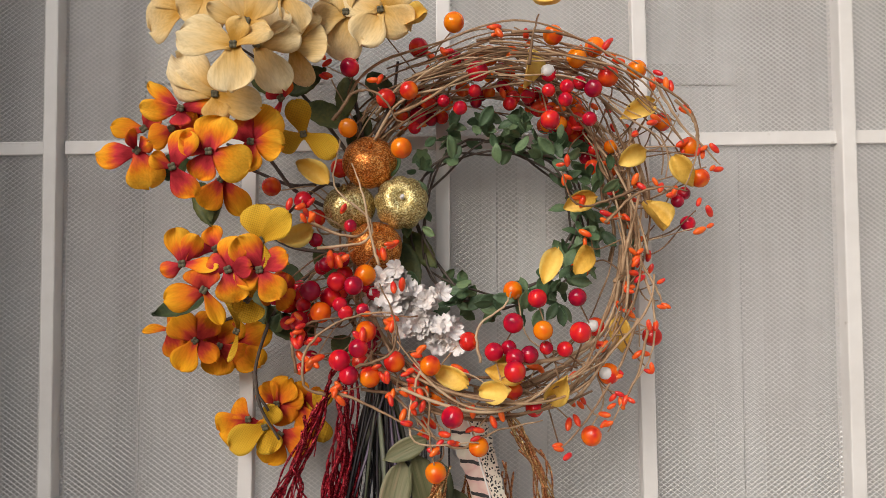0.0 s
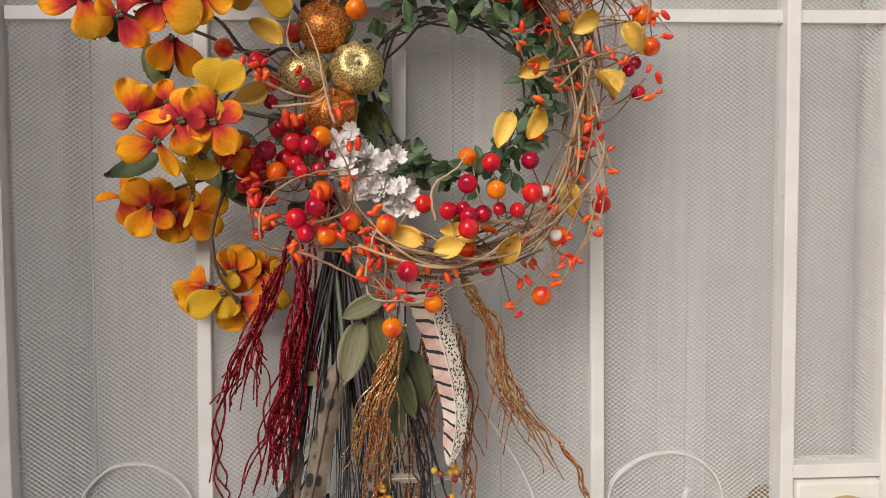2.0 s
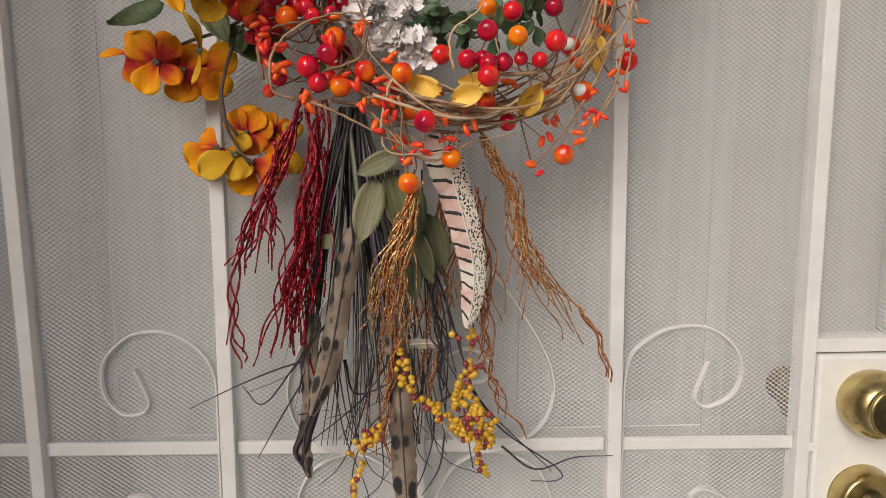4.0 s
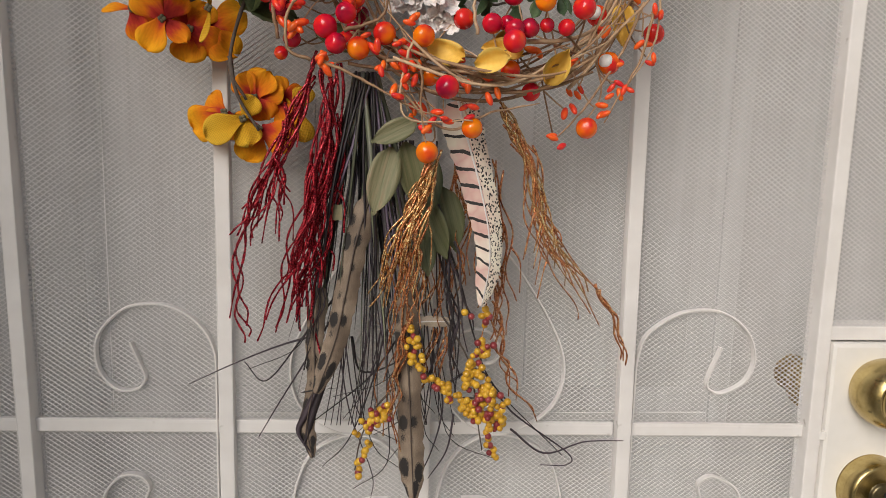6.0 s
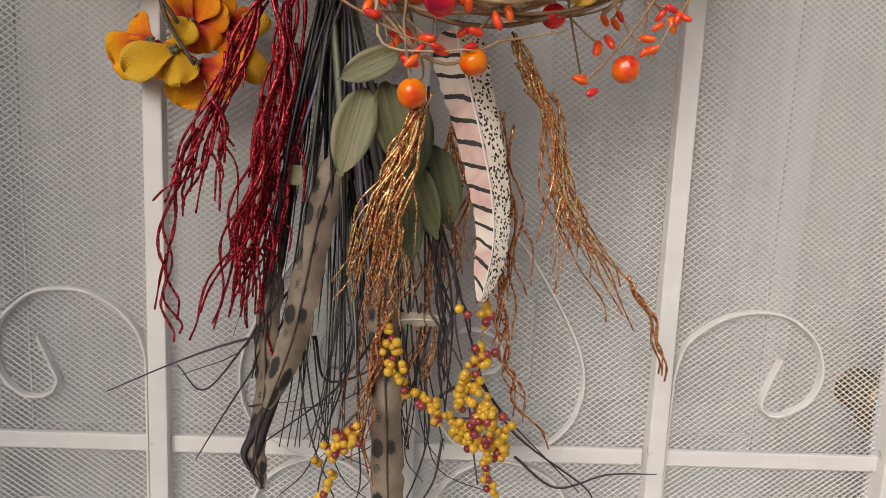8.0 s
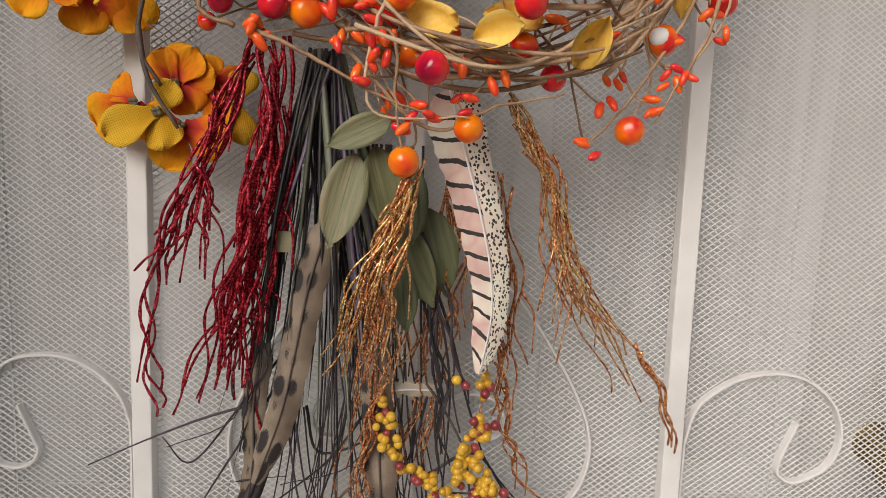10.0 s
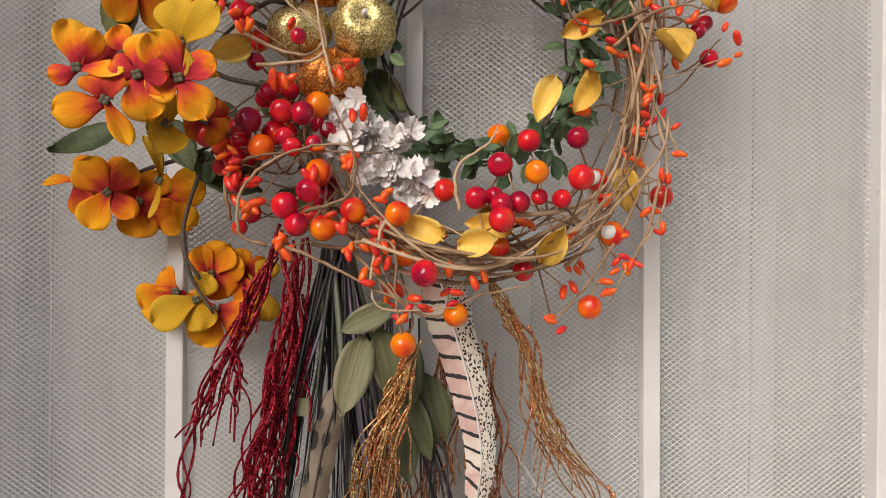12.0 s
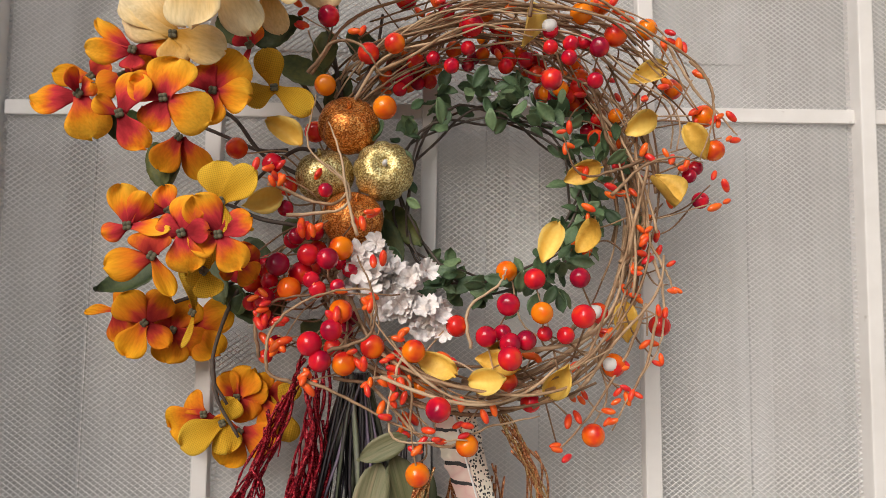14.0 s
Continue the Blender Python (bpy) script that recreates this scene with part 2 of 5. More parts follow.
def spotted_feather():
    m, n, l, b = material("spotted_feather", 0.65)
    uv = n.new("ShaderNodeUVMap")
    vo, mp = n.new("ShaderNodeTexVoronoi"), n.new("ShaderNodeMapping")
    mp.inputs["Scale"].default_value = (2.0, 8.5, 1)
    vo.inputs["Scale"].default_value, vo.inputs["Randomness"].default_value = 1.0, 0.55
    l.new(uv.outputs[0], mp.inputs[0])
    l.new(mp.outputs[0], vo.inputs["Vector"])
    no, barb = noise_node(n, l, 40, 4.0), noise_node(n, l, 500, 3.0, "UV", (0.05, 1, 1))
    base = ramp(n, [(0.35, (0.075, 0.055, 0.04)), (0.5, (0.19, 0.14, 0.10)), (0.65, (0.34, 0.27, 0.20))])
    l.new(math_node(n, l, "ADD", math_node(n, l, "MULTIPLY", no.outputs[0], 0.6), math_node(n, l, "MULTIPLY", barb.outputs[0], 0.4)), base.inputs[0])
    d = math_node(n, l, "ADD", vo.outputs["Distance"], math_node(n, l, "MULTIPLY", barb.outputs[0], 0.45))
    l.new(mix(n, l, "MIX", math_node(n, l, "LESS_THAN", d, 0.60), base.outputs[0], (0.018, 0.015, 0.014)), b.inputs["Base Color"])
    bump(n, l, b, barb.outputs[0], 0.4)
    return m


BARRED, SPOTTED = barred_feather(), spotted_feather()
BUFF = mottled("buff_down", [(0.3, (0.36, 0.29, 0.22)), (0.7, (0.60, 0.52, 0.42))], 120, 0.8, bump_at=600, strength=0.4)


# ---- mesh helpers ----
rng = random.Random(7)


def shaped(name, verts, faces, mat, smooth=True):
    me = bpy.data.meshes.new(name)
    me.from_pydata(verts, [], faces)
    me.materials.append(mat)
    if smooth:
        me.polygons.foreach_set("use_smooth", [True] * len(me.polygons))
    me.update()
    return me


def part(name, data, parent, m=None, label=""):
    ob = new(name, data)
    ob.parent = parent
    if m is not None:
        ob.matrix_basis = m
    if label:
        tagged(ob, label)
    return ob


def box(name, lo, hi, mat, parent=None, bevel=0.0015, label=""):
    """A bevelled block from corner to corner; its origin is its middle."""
    bm = bmesh.new()
    bmesh.ops.create_cube(bm, size=1.0)
    size = [b - a for a, b in zip(lo, hi)]
    bmesh.ops.scale(bm, vec=size, verts=bm.verts)
    if bevel:
        bmesh.ops.bevel(bm, geom=bm.edges[:], offset=bevel, segments=2, affect="EDGES", profile=0.6)
    me = bpy.data.meshes.new(name)
    bm.to_mesh(me)
    bm.free()
    me.materials.append(mat)
    ob = new(name, me)
    ob.location = [(a + b) / 2 for a, b in zip(lo, hi)]
    ob.parent = parent
    if label:
        tagged(ob, label)
    return ob


def smooth_line(pts, steps=6):
    """A rounded line through points (Catmull-Rom)."""
    p = [Vector(q) for q in pts]
    p = [p[0] * 2 - p[1]] + p + [p[-1] * 2 - p[-2]]
    out = []
    for k in range(1, len(p) - 2):
        for s in range(steps):
            t = s / steps
            a, b, c, d = p[k - 1:k + 3]
            out.append(0.5 * ((2 * b) + (c - a) * t + (2 * a - 5 * b + 4 * c - d) * t * t + (3 * b - a - 3 * c + d) * t ** 3))
    out.append(p[-2])
    return out


def tube(name, line, r0, r1, mat, sides=5, knobby=0.0):
    """A tapering round strand along a line."""
    verts, faces, n = [], [], len(line)
    for k, q in enumerate(line):
        d = (line[min(k + 1, n - 1)] - line[max(k - 1, 0)]).normalized()
        a = d.orthogonal().normalized() if abs(d.y) > 0.95 else d.cross(Vector((0, 1, 0))).normalized()
        b = d.cross(a)
        r = (r0 + (r1 - r0) * k / (n - 1)) * (1 + knobby * rng.uniform(-1, 1))
        for s in range(sides):
            w = 2 * math.pi * s / sides
            verts.append(q + a * (r * math.cos(w)) + b * (r * math.sin(w)))
    for k in range(n - 1):
        for s in range(sides):
            i, j = k * sides + s, k * sides + (s + 1) % sides
            faces.append((i, j, j + sides, i + sides))
    faces += [tuple(range(sides - 1, -1, -1)), tuple(range((n - 1) * sides, n * sides))]
    return shaped(name, verts, faces, mat)


def flat_bar(name, line, width, y0, y1, mat):
    """A bent flat bar in the plane of the door, from depth y0 to y1."""
    verts, faces, n = [], [], len(line)
    for k, q in enumerate(line):
        d = (line[min(k + 1, n - 1)] - line[max(k - 1, 0)]).normalized()
        a = Vector((d.z, 0, -d.x)) * (width / 2)
        e = 0.0008
        for off, y in ((-1, y1), (-1, y0 + e), (-0.6, y0), (0.6, y0), (1, y0 + e), (1, y1)):
            verts.append((q.x + a.x * off, y, q.z + a.z * off))
    for k in range(n - 1):
        for s in range(6):
            i, j = k * 6 + s, k * 6 + (s + 1) % 6
            faces.append((i, j, j + 6, i + 6))
    faces += [tuple(range(5, -1, -1)), tuple(range((n - 1) * 6, n * 6))]
    return shaped(name, verts, faces, mat, False)


def lathe(name, profile, mat, sides=40, squash=None):
    """Turned about the y axis; profile: (radius, y) from back to front."""
    verts, faces, n = [], [], len(profile)
    for r, y in profile:
        for s in range(sides):
            w = 2 * math.pi * s / sides
            verts.append((r * math.cos(w), y, r * math.sin(w)))
    for k in range(n - 1):
        for s in range(sides):
            i, j = k * sides + s, k * sides + (s + 1) % sides
            faces.append((i, j, j + sides, i + sides))
    faces += [tuple(range(sides)), tuple(range(n * sides - 1, (n - 1) * sides - 1, -1))]
    return shaped(name, verts, faces, mat)


def blade(name, length, width, mat, nx=8, ny=6, tip=0.8, neck=0.25, cup=0.2, curl=0.2, wave=0.0, seed=0, thick=0.0004, notch=0.0, full=0.62):
    """A petal or leaf that grows along +x from the origin, its face towards +z, cupped across, curled along its length."""
    g = random.Random(seed)
    ph = g.uniform(0, 6.28)
    verts, faces = [], []
    for i in range(nx + 1):
        t = math.sin(math.pi / 2 * i / nx)
        w = width / 2 * (neck * (1 - t) + (1 - neck * (1 - t)) * math.sin(math.pi * min(1, t ** tip)) ** full) if i < nx else width * 0.1
        if notch:
            w *= 1 - notch * (i % 2)
        for j in range(ny + 1):
            s = 2 * j / ny - 1
            a = curl * t
            x = length * (math.sin(a) / a if abs(a) > 1e-4 else 1) * t - 0.06 * length * s * s * t
            z = length * t * a * 0.5 + cup * width * (s * s) * (0.3 + 0.7 * math.sin(math.pi * t)) + wave * width * math.sin(4.5 * s + ph + 3 * t) * t
            verts.append((x, s * w, z))
    m = ny + 1
    for i in range(nx):
        for j in range(ny):
            k = i * m + j
            faces.append((k, k + m, k + m + 1, k + 1))
    base = len(verts)
    verts += [(x, y, z - thick) for x, y, z in verts]
    faces += [tuple(q + base for q in f[::-1]) for f in faces]
    rim = [j for j in range(m)] + [i * m + ny for i in range(1, nx + 1)] + [nx * m + j for j in range(ny - 1, -1, -1)] + [i * m for i in range(nx - 1, 0, -1)]
    faces += [(rim[q], rim[(q + 1) % len(rim)], rim[(q + 1) % len(rim)] + base, rim[q] + base) for q in range(len(rim))]
    return shaped(name, verts, faces, mat)


def petal(length, width, mat, cup, curl, wave, seed):
    """A cloth petal along +x: narrow at the heart, broad and round at the end, its rim a little ruffled."""
    g = random.Random(seed)
    ph, skew, nx, ny = g.uniform(0, 6.28), g.uniform(-0.12, 0.12), 14, 8
    verts, faces, thick = [], [], 0.0004
    for i in range(nx + 1):
        t = math.sin(math.pi / 2 * i / nx)
        grow = min(1.0, t / 0.62)
        w = width / 2 * (0.3 + 0.7 * grow * grow * (3 - 2 * grow))
        if t > 0.62:
            w *= max(0.02, 1 - ((t - 0.62) / 0.38) ** 2.3) ** 0.5
        for j in range(ny + 1):
            q = 2 * j / ny - 1
            a = curl * t
            x = length * (math.sin(a) / a if abs(a) > 1e-4 else 1) * t + 0.012 * length * math.sin(7 * q + ph) * t * t
            z = length * t * a * 0.5 + cup * width * q * q * math.sin(math.pi * (0.15 + 0.75 * t)) + wave * width * math.sin(4.2 * q + ph + 2.5 * t) * t * t
            verts.append((x, q * w + skew * width * t * t, z))
    m = ny + 1
    for i in range(nx):
        for j in range(ny):
            k = i * m + j
            faces.append((k, k + m, k + m + 1, k + 1))
    base = len(verts)
    verts += [(x, y, z - thick) for x, y, z in verts]
    faces += [tuple(q + base for q in f[::-1]) for f in faces]
    rim = [j for j in range(m)] + [i * m + ny for i in range(1, nx + 1)] + [nx * m + j for j in range(ny - 1, -1, -1)] + [i * m for i in range(nx - 1, 0, -1)]
    faces += [(rim[q], rim[(q + 1) % len(rim)], rim[(q + 1) % len(rim)] + base, rim[q] + base) for q in range(len(rim))]
    return shaped("petal", verts, faces, mat)


def ball(name, r, mat, seg=18, rings=12, squash=1.0, dimple=0.12):
    """A berry about the z axis with a dimple where the stalk goes in."""
    verts, faces = [], []
    for k in range(rings + 1):
        a = math.pi * k / rings
        h = math.cos(a)
        rr = r * (1 - dimple * math.exp(-((1 - h) * 9) ** 2) - 0.6 * dimple * math.exp(-((1 + h) * 12) ** 2))
        for s in range(seg):
            w = 2 * math.pi * s / seg
            verts.append((rr * math.sin(a) * math.cos(w), rr * math.sin(a) * math.sin(w), rr * h * squash))
    for k in range(rings):
        for s in range(seg):
            i, j = k * seg + s, k * seg + (s + 1) % seg
            faces.append((i, i + seg, j + seg, j))
    return shaped(name, verts, faces, mat)


def facing(p, spin=0.0, tip=0.0, side=0.0):
    """At p, the local +z turned out of the door (to -y); tip: nods down; side: turns to +x; spin: about its own axis. Degrees."""
    return pose(*p) @ pose(0, 0, 0, 0, 0, side) @ pose(0, 0, 0, 90 + tip, 0, 0) @ pose(0, 0, 0, 0, 0, spin)


# ---- the setting ----
tagged(box("ground", (-40, -60, -0.25), (40, 8, -0.15), EARTH, bevel=0), "dry bare ground in front of the porch", "ground", kind="structure")
tagged(box("floor", (-2.2, -2.6, -0.15), (2.2, 0.3, 0.0), CONCRETE, bevel=0.01), "grey concrete porch slab under the door", "floor", kind="structure")
for nm, a, b in (("wall_left", (-2.2, 0.02, 0), (-0.53, 0.2, 2.7)), ("wall_right", (0.53, 0.02, 0), (2.2, 0.2, 2.7)), ("wall_over_door", (-0.53, 0.02, 2.1), (0.53, 0.2, 2.7))):
    tagged(box(nm, a, b, STUCCO, bevel=0), "plain tan stucco wall beside the doorway", "wall", kind="structure")
# unseen returns, added to keep side light off the door, mostly at its left
for nm, a, b in (("reveal_left", (-0.78, -0.53, 0), (-0.62, 0.02, 2.7)), ("reveal_right", (0.62, -0.53, 0), (0.78, 0.02, 2.7))):
    tagged(box(nm, a, b, STUCCO, bevel=0), "added unseen stucco return that blocks side light from the door", "wall", kind="structure")
for nm, a, b in (("door_jamb_left", (-0.53, -0.01, 0), (-0.492, 0.16, 2.1)), ("door_jamb_right", (0.492, -0.01, 0), (0.53, 0.16, 2.1)), ("door_head", (-0.492, -0.01, 2.062), (0.492, 0.16, 2.1))):
    tagged(box(nm, a, b, WHITE, bevel=0.002), "white painted jamb round the doorway", "door frame", kind="structure")

# inner panelled door
inner = tagged(new("door_1"), "closed off-white panelled house door behind the mesh", "door", kind="structure")
YI = 0.085
box("door_slab", (-0.49, YI, 0.01), (0.49, YI + 0.045, 2.06), INNER, inner, 0.002)
for x0, x1 in ((-0.325, -0.055), (0.055, 0.325)):
    for z0, z1 in ((0.16, 0.76), (0.87, 1.522), (1.63, 1.93)):
        w = 0.022
        for a, b in (((x0, YI - 0.0025, z0), (x0 + w, YI + 0.001, z1)), ((x1 - w, YI - 0.0025, z0), (x1, YI + 0.001, z1)),
                     ((x0 + w, YI - 0.0025, z1 - w), (x1 - w, YI + 0.001, z1)), ((x0 + w, YI - 0.0025, z0), (x1 - w, YI + 0.001, z0 + w))):
            box("moulding", a, b, INNER, inner, 0.0016)
        box("raised_panel", (x0 + 0.05, YI - 0.0025, z0 + 0.05), (x1 - 0.05, YI + 0.001, z1 - 0.05), INNER, inner, 0.0016)
knob_in = part("door_knob", lathe("door_knob", [(0.019, 0.0), (0.019, -0.004), (0.012, -0.008), (0.012, -0.022), (0.022, -0.028), (0.028, -0.038), (0.028, -0.046), (0.022, -0.053), (0.001, -0.055)], BRASS_AGED), inner, pose(0.392, YI, 0.936), "aged brass door knob")

# security screen door: bars, rails, mesh, scrollwork, lock
gate = tagged(new("door_2"), "white enamelled steel security screen door with diamond mesh and scrollwork", "screen door", kind="structure")
for x0, x1 in ((-0.488, -0.446), (0.4575, 0.4905)):
    box("stile", (x0, -0.004, 0.02), (x1, 0.03, 2.05), WHITE, gate, 0.002)
for z0, z1 in ((0.02, 0.07), (2.0, 2.05)):
    box("end_rail", (-0.446, -0.003, z0), (0.4575, 0.03, z1), WHITE, gate, 0.002)
UP, LOW = 1.4222, 0.9105
for x0, x1, lean in ((-0.3482, -0.3360, -0.013), (0.3560, 0.3690, 0.0)):
    box("stile_bar", (x0, -0.008, 0.07), (x1, 0.012, 2.0), WHITE, gate, 0.0014).rotation_euler.y = lean
for x0, x1, lean in ((-0.1780, -0.1653, 0.0), (-0.0063, 0.0063, 0.0), (0.1752, 0.1882, -0.011)):
    box("upright_bar", (x0, -0.006, 0.07), (x1, 0.0048, 2.0), WHITE, gate, 0.0012).rotation_euler.y = lean
XS = (-0.446, -0.350, -0.338, -0.178, -0.1653, -0.0063, 0.0063, 0.1745, 0.1875, 0.356, 0.369, 0.4575)
for k in range(0, 12, 2):
    for z in (UP, LOW) if k < 10 else (UP,):
        # the rails are not quite level
        bar = box("cross_bar", (XS[k], 0.0, z - 0.0060), (XS[k + 1], 0.0045, z + 0.0060), WHITE, gate, 0.001)
        sag = -0.0159 if z == UP else 0.0114
        bar.rotation_euler.y = sag
        bar.location.z -= sag * bar.location.x
box("lock_rail", (0.3695, -0.005, 0.9955), (0.4575, 0.02, 1.0085), WHITE, gate, 0.001)
box("lock_rail", (0.3695, -0.005, 0.735), (0.4575, 0.02, 0.748), WHITE, gate, 0.001)


def expanded_mesh(name, x0, x1, z0, z1, y, px=0.0060, pz=0.0044, w=0.00042):
    """Diamond mesh: two families of slanting strands, each with a ridge in front."""
    nx, nz = int((x1 - x0) / (px / 2)), int((z1 - z0) / (pz / 2))
    i, k = np.meshgrid(np.arange(nx), np.arange(nz), indexing="ij")
    up = (i + k) % 2 == 0
    ax, az = x0 + i * px / 2, z0 + np.where(up, k, k + 1) * pz / 2
    bx, bz = ax + px / 2, z0 + np.where(up, k + 1, k) * pz / 2
    jit = noise_grid(nx, nz)
    ln = math.hypot(px / 2, pz / 2)
    sx, sz = -(bz - az) / ln * w, (bx - ax) / ln * w
    yy = y + jit
    # a strand leans, so one edge stands forward of the other
    cols = [(ax - sx, yy + 0.0004, az - sz), (ax, yy - 0.0005, az), (ax + sx, yy + 0.0001, az + sz),
            (bx - sx, yy + 0.0004, bz - sz), (bx, yy - 0.0005, bz), (bx + sx, yy + 0.0001, bz + sz)]
    v = np.stack([np.stack([c + 0 * ax for c in col], -1) for col in cols], 2).reshape(-1, 3)
    base = (np.arange(nx * nz) * 6)[:, None]
    f = np.concatenate([base + np.array([[0, 3, 4, 1]]), base + np.array([[1, 4, 5, 2]])], 1).reshape(-1, 4)
    me = bpy.data.meshes.new(name)
    me.vertices.add(len(v))
    me.vertices.foreach_set("co", v.astype(np.float32).ravel())
    me.loops.add(f.size)
    me.loops.foreach_set("vertex_index", f.astype(np.int32).ravel())
    me.polygons.add(len(f))
    me.polygons.foreach_set("loop_start", np.arange(0, f.size, 4, dtype=np.int32))
    me.update(calc_edges=True)
    me.materials.append(MESHW)
    return me


def noise_grid(nx, nz):
    """A slow bulge of the sheet, a millimetre or less."""
    a, b = np.meshgrid(np.arange(nx), np.arange(nz), indexing="ij")
    return 0.0007 * (np.sin(a * 0.021 + 1) * np.cos(b * 0.017) + 0.6 * np.sin(a * 0.05 + b * 0.03))


tagged(part("wire_mesh", expanded_mesh("wire_mesh", -0.446, 0.4575, 0.07, 2.0, 0.0055), gate, label="white diamond expanded metal mesh"), kind="stuff")

# flat strips set edge on, each curl bent a little differently
HOOK_RIGHT = [(0.192, 0.79), (0.192, 0.90), (0.192, 0.958), (0.193, 0.974), (0.199, 0.995), (0.214, 1.009), (0.232, 1.018), (0.253, 1.021), (0.270, 1.0185), (0.285, 1.010), (0.297, 0.997), (0.303, 0.979), (0.301, 0.964), (0.293, 0.952), (0.275, 0.943), (0.264, 0.9455), (0.260, 0.955), (0.271, 0.986)]
HOOK_LEFT = [(-0.181, 0.79), (-0.181, 0.902), (-0.181, 0.967), (-0.183, 0.983), (-0.189, 0.997), (-0.202, 1.011), (-0.219, 1.020), (-0.236, 1.022), (-0.254, 1.019), (-0.267, 1.010), (-0.278, 0.997), (-0.282, 0.981), (-0.279, 0.962), (-0.267, 0.948), (-0.256, 0.945), (-0.246, 0.948), (-0.241, 0.957), (-0.244, 0.966), (-0.253, 0.988)]
DROP = [(0.008, 1.118), (0.034, 1.106), (0.072, 1.068), (0.095, 1.036), (0.113, 1.006), (0.124, 0.980), (0.126, 0.956), (0.118, 0.932), (0.098, 0.914), (0.07, 0.9045), (0.042, 0.912), (0.021, 0.936), (0.015, 0.963), (0.021, 0.988), (0.040, 1.001), (0.058, 0.998), (0.067, 0.984), (0.062, 0.972), (0.047, 0.969)]
ARCH = [(0.0095, 0.76), (0.0095, 0.845), (0.028, 0.889), (0.062, 0.904), (0.102, 0.887), (0.1195, 0.842), (0.118, 0.80), (0.1, 0.775), (0.075, 0.775), (0.062, 0.80), (0.06, 0.83), (0.052, 0.841), (0.031, 0.842)]
CURVES = [HOOK_RIGHT, HOOK_LEFT, [(x, 1.804 - z) for x, z in HOOK_RIGHT[3:]], [(x, 1.813 - z) for x, z in HOOK_LEFT[3:]], DROP, [(-0.93 * x, z) for x, z in DROP],
          [(1.04 * x + 0.0045, z) for x, z in ARCH], [(-0.96 * x - 0.001, z) for x, z in ARCH]]
for k, curve in enumerate(CURVES):
    part("scroll", flat_bar("scroll", smooth_line([(x, 0, z) for x, z in curve], 10), 0.0019, -0.0016 + 0.0003 * (k % 3), 0.0048, WHITE), gate)

plate = box("lock_plate", (0.3715, -0.008, 0.749), (0.4570, 0.02, 0.9935), PLATE, gate, 0.004, "cream-white enamelled lock plate")
for z in (0.905, 0.80):
    box("weld", (0.3675, -0.009, z - 0.004), (0.3735, 0.0, z + 0.004), PLATE, gate, 0.001)
KX, KZ = 0.4185, 0.951
knob = part("keyed_knob", lathe("keyed_knob", [(0.027, -0.006), (0.0300, -0.012), (0.0316, -0.020), (0.0313, -0.027), (0.0294, -0.034), (0.0262, -0.040), (0.0232, -0.043), (0.0220, -0.044)], BRASS, 64), gate, pose(KX, 0, KZ), "polished brass keyed door knob")
part("knob_rim", lathe("knob_rim", [(0.0215, -0.042), (0.0224, -0.0445), (0.0230, -0.0465), (0.0226, -0.0485), (0.0212, -0.0492), (0.0198, -0.0484), (0.0196, -0.046)], BRASS, 64), knob)
part("knob_face", lathe("knob_face", [(0.0197, -0.044), (0.0197, -0.0472), (0.0185, -0.0476), (0.001, -0.0476)], BRASS_DARK, 48), knob)
part("key_cylinder", lathe("key_cylinder", [(0.0088, -0.0470), (0.0088, -0.0490), (0.0080, -0.0497), (0.001, -0.0497)], BRASS, 36), knob)
box("key_slot", (-0.0009, -0.0505, -0.0055), (0.0009, -0.0492, 0.0035), BLACK, knob, 0.0002)
bolt = part("deadbolt", lathe("deadbolt", [(0.0318, -0.006), (0.0318, -0.012), (0.0300, -0.022), (0.0282, -0.0265), (0.0264, -0.0275), (0.0248, -0.0262), (0.001, -0.0262)], BRASS, 64), gate, pose(0.4205, 0, 0.855), "round brass deadbolt cylinder")
part("key_cylinder", lathe("key_cylinder", [(0.0125, -0.026), (0.0125, -0.029), (0.011, -0.0302), (0.001, -0.0302)], BRASS_DARK, 36), bolt)
box("key_slot", (-0.0009, -0.0312, -0.0045), (0.0009, -0.0298, 0.0045), BLACK, bolt, 0.0002)

# ---- the wreath ----
wreath = tagged(new("autumn_wreath"), "autumn wreath of vines, berries, cloth flowers and feathers on mesh door", "wreath")
CX, CZ, RX, RZ = 0.036, 1.338, 0.112, 0.128


def ring_depth(a):
    return -0.062 + 0.026 * math.sin(a) + 0.012 * math.cos(a) + 0.035 * max(0.0, -math.cos(a)) ** 2


# vines of the ring, each an arc of its own
for k in range(60):
    a0 = rng.uniform(0, 2 * math.pi)
    if k < 24:
        a0 = rng.uniform(-2.7, -1.0)
    elif k < 44:
        a0 = rng.uniform(-0.7, 0.4)
    sweep, f0, f1 = rng.uniform(0.8, 1.9), rng.gauss(1.0, 0.09), rng.gauss(1.03, 0.11)
    d0, ph, wob, fr = rng.uniform(-0.022, 0.028), rng.uniform(0, 6.28), rng.uniform(0.02, 0.07), rng.uniform(3, 8)
    pts = []
    for q in range(9):
        t = q / 8
        a = a0 + sweep * t
        f = f0 + (f1 - f0) * t + wob * math.sin(fr * t + ph)
        y = min(-0.008, ring_depth(a) + d0 + 0.006 * math.sin(4 * t + ph))
        pts.append((CX + RX * f * math.cos(a), y, CZ + RZ * f * math.sin(a)))
    thick = rng.choice((0.0008, 0.0011, 0.0014, 0.0019))
    part("vine", tube("vine", smooth_line(pts, 3), thick, thick * 0.6, TWIG, 5, 0.12), wreath)
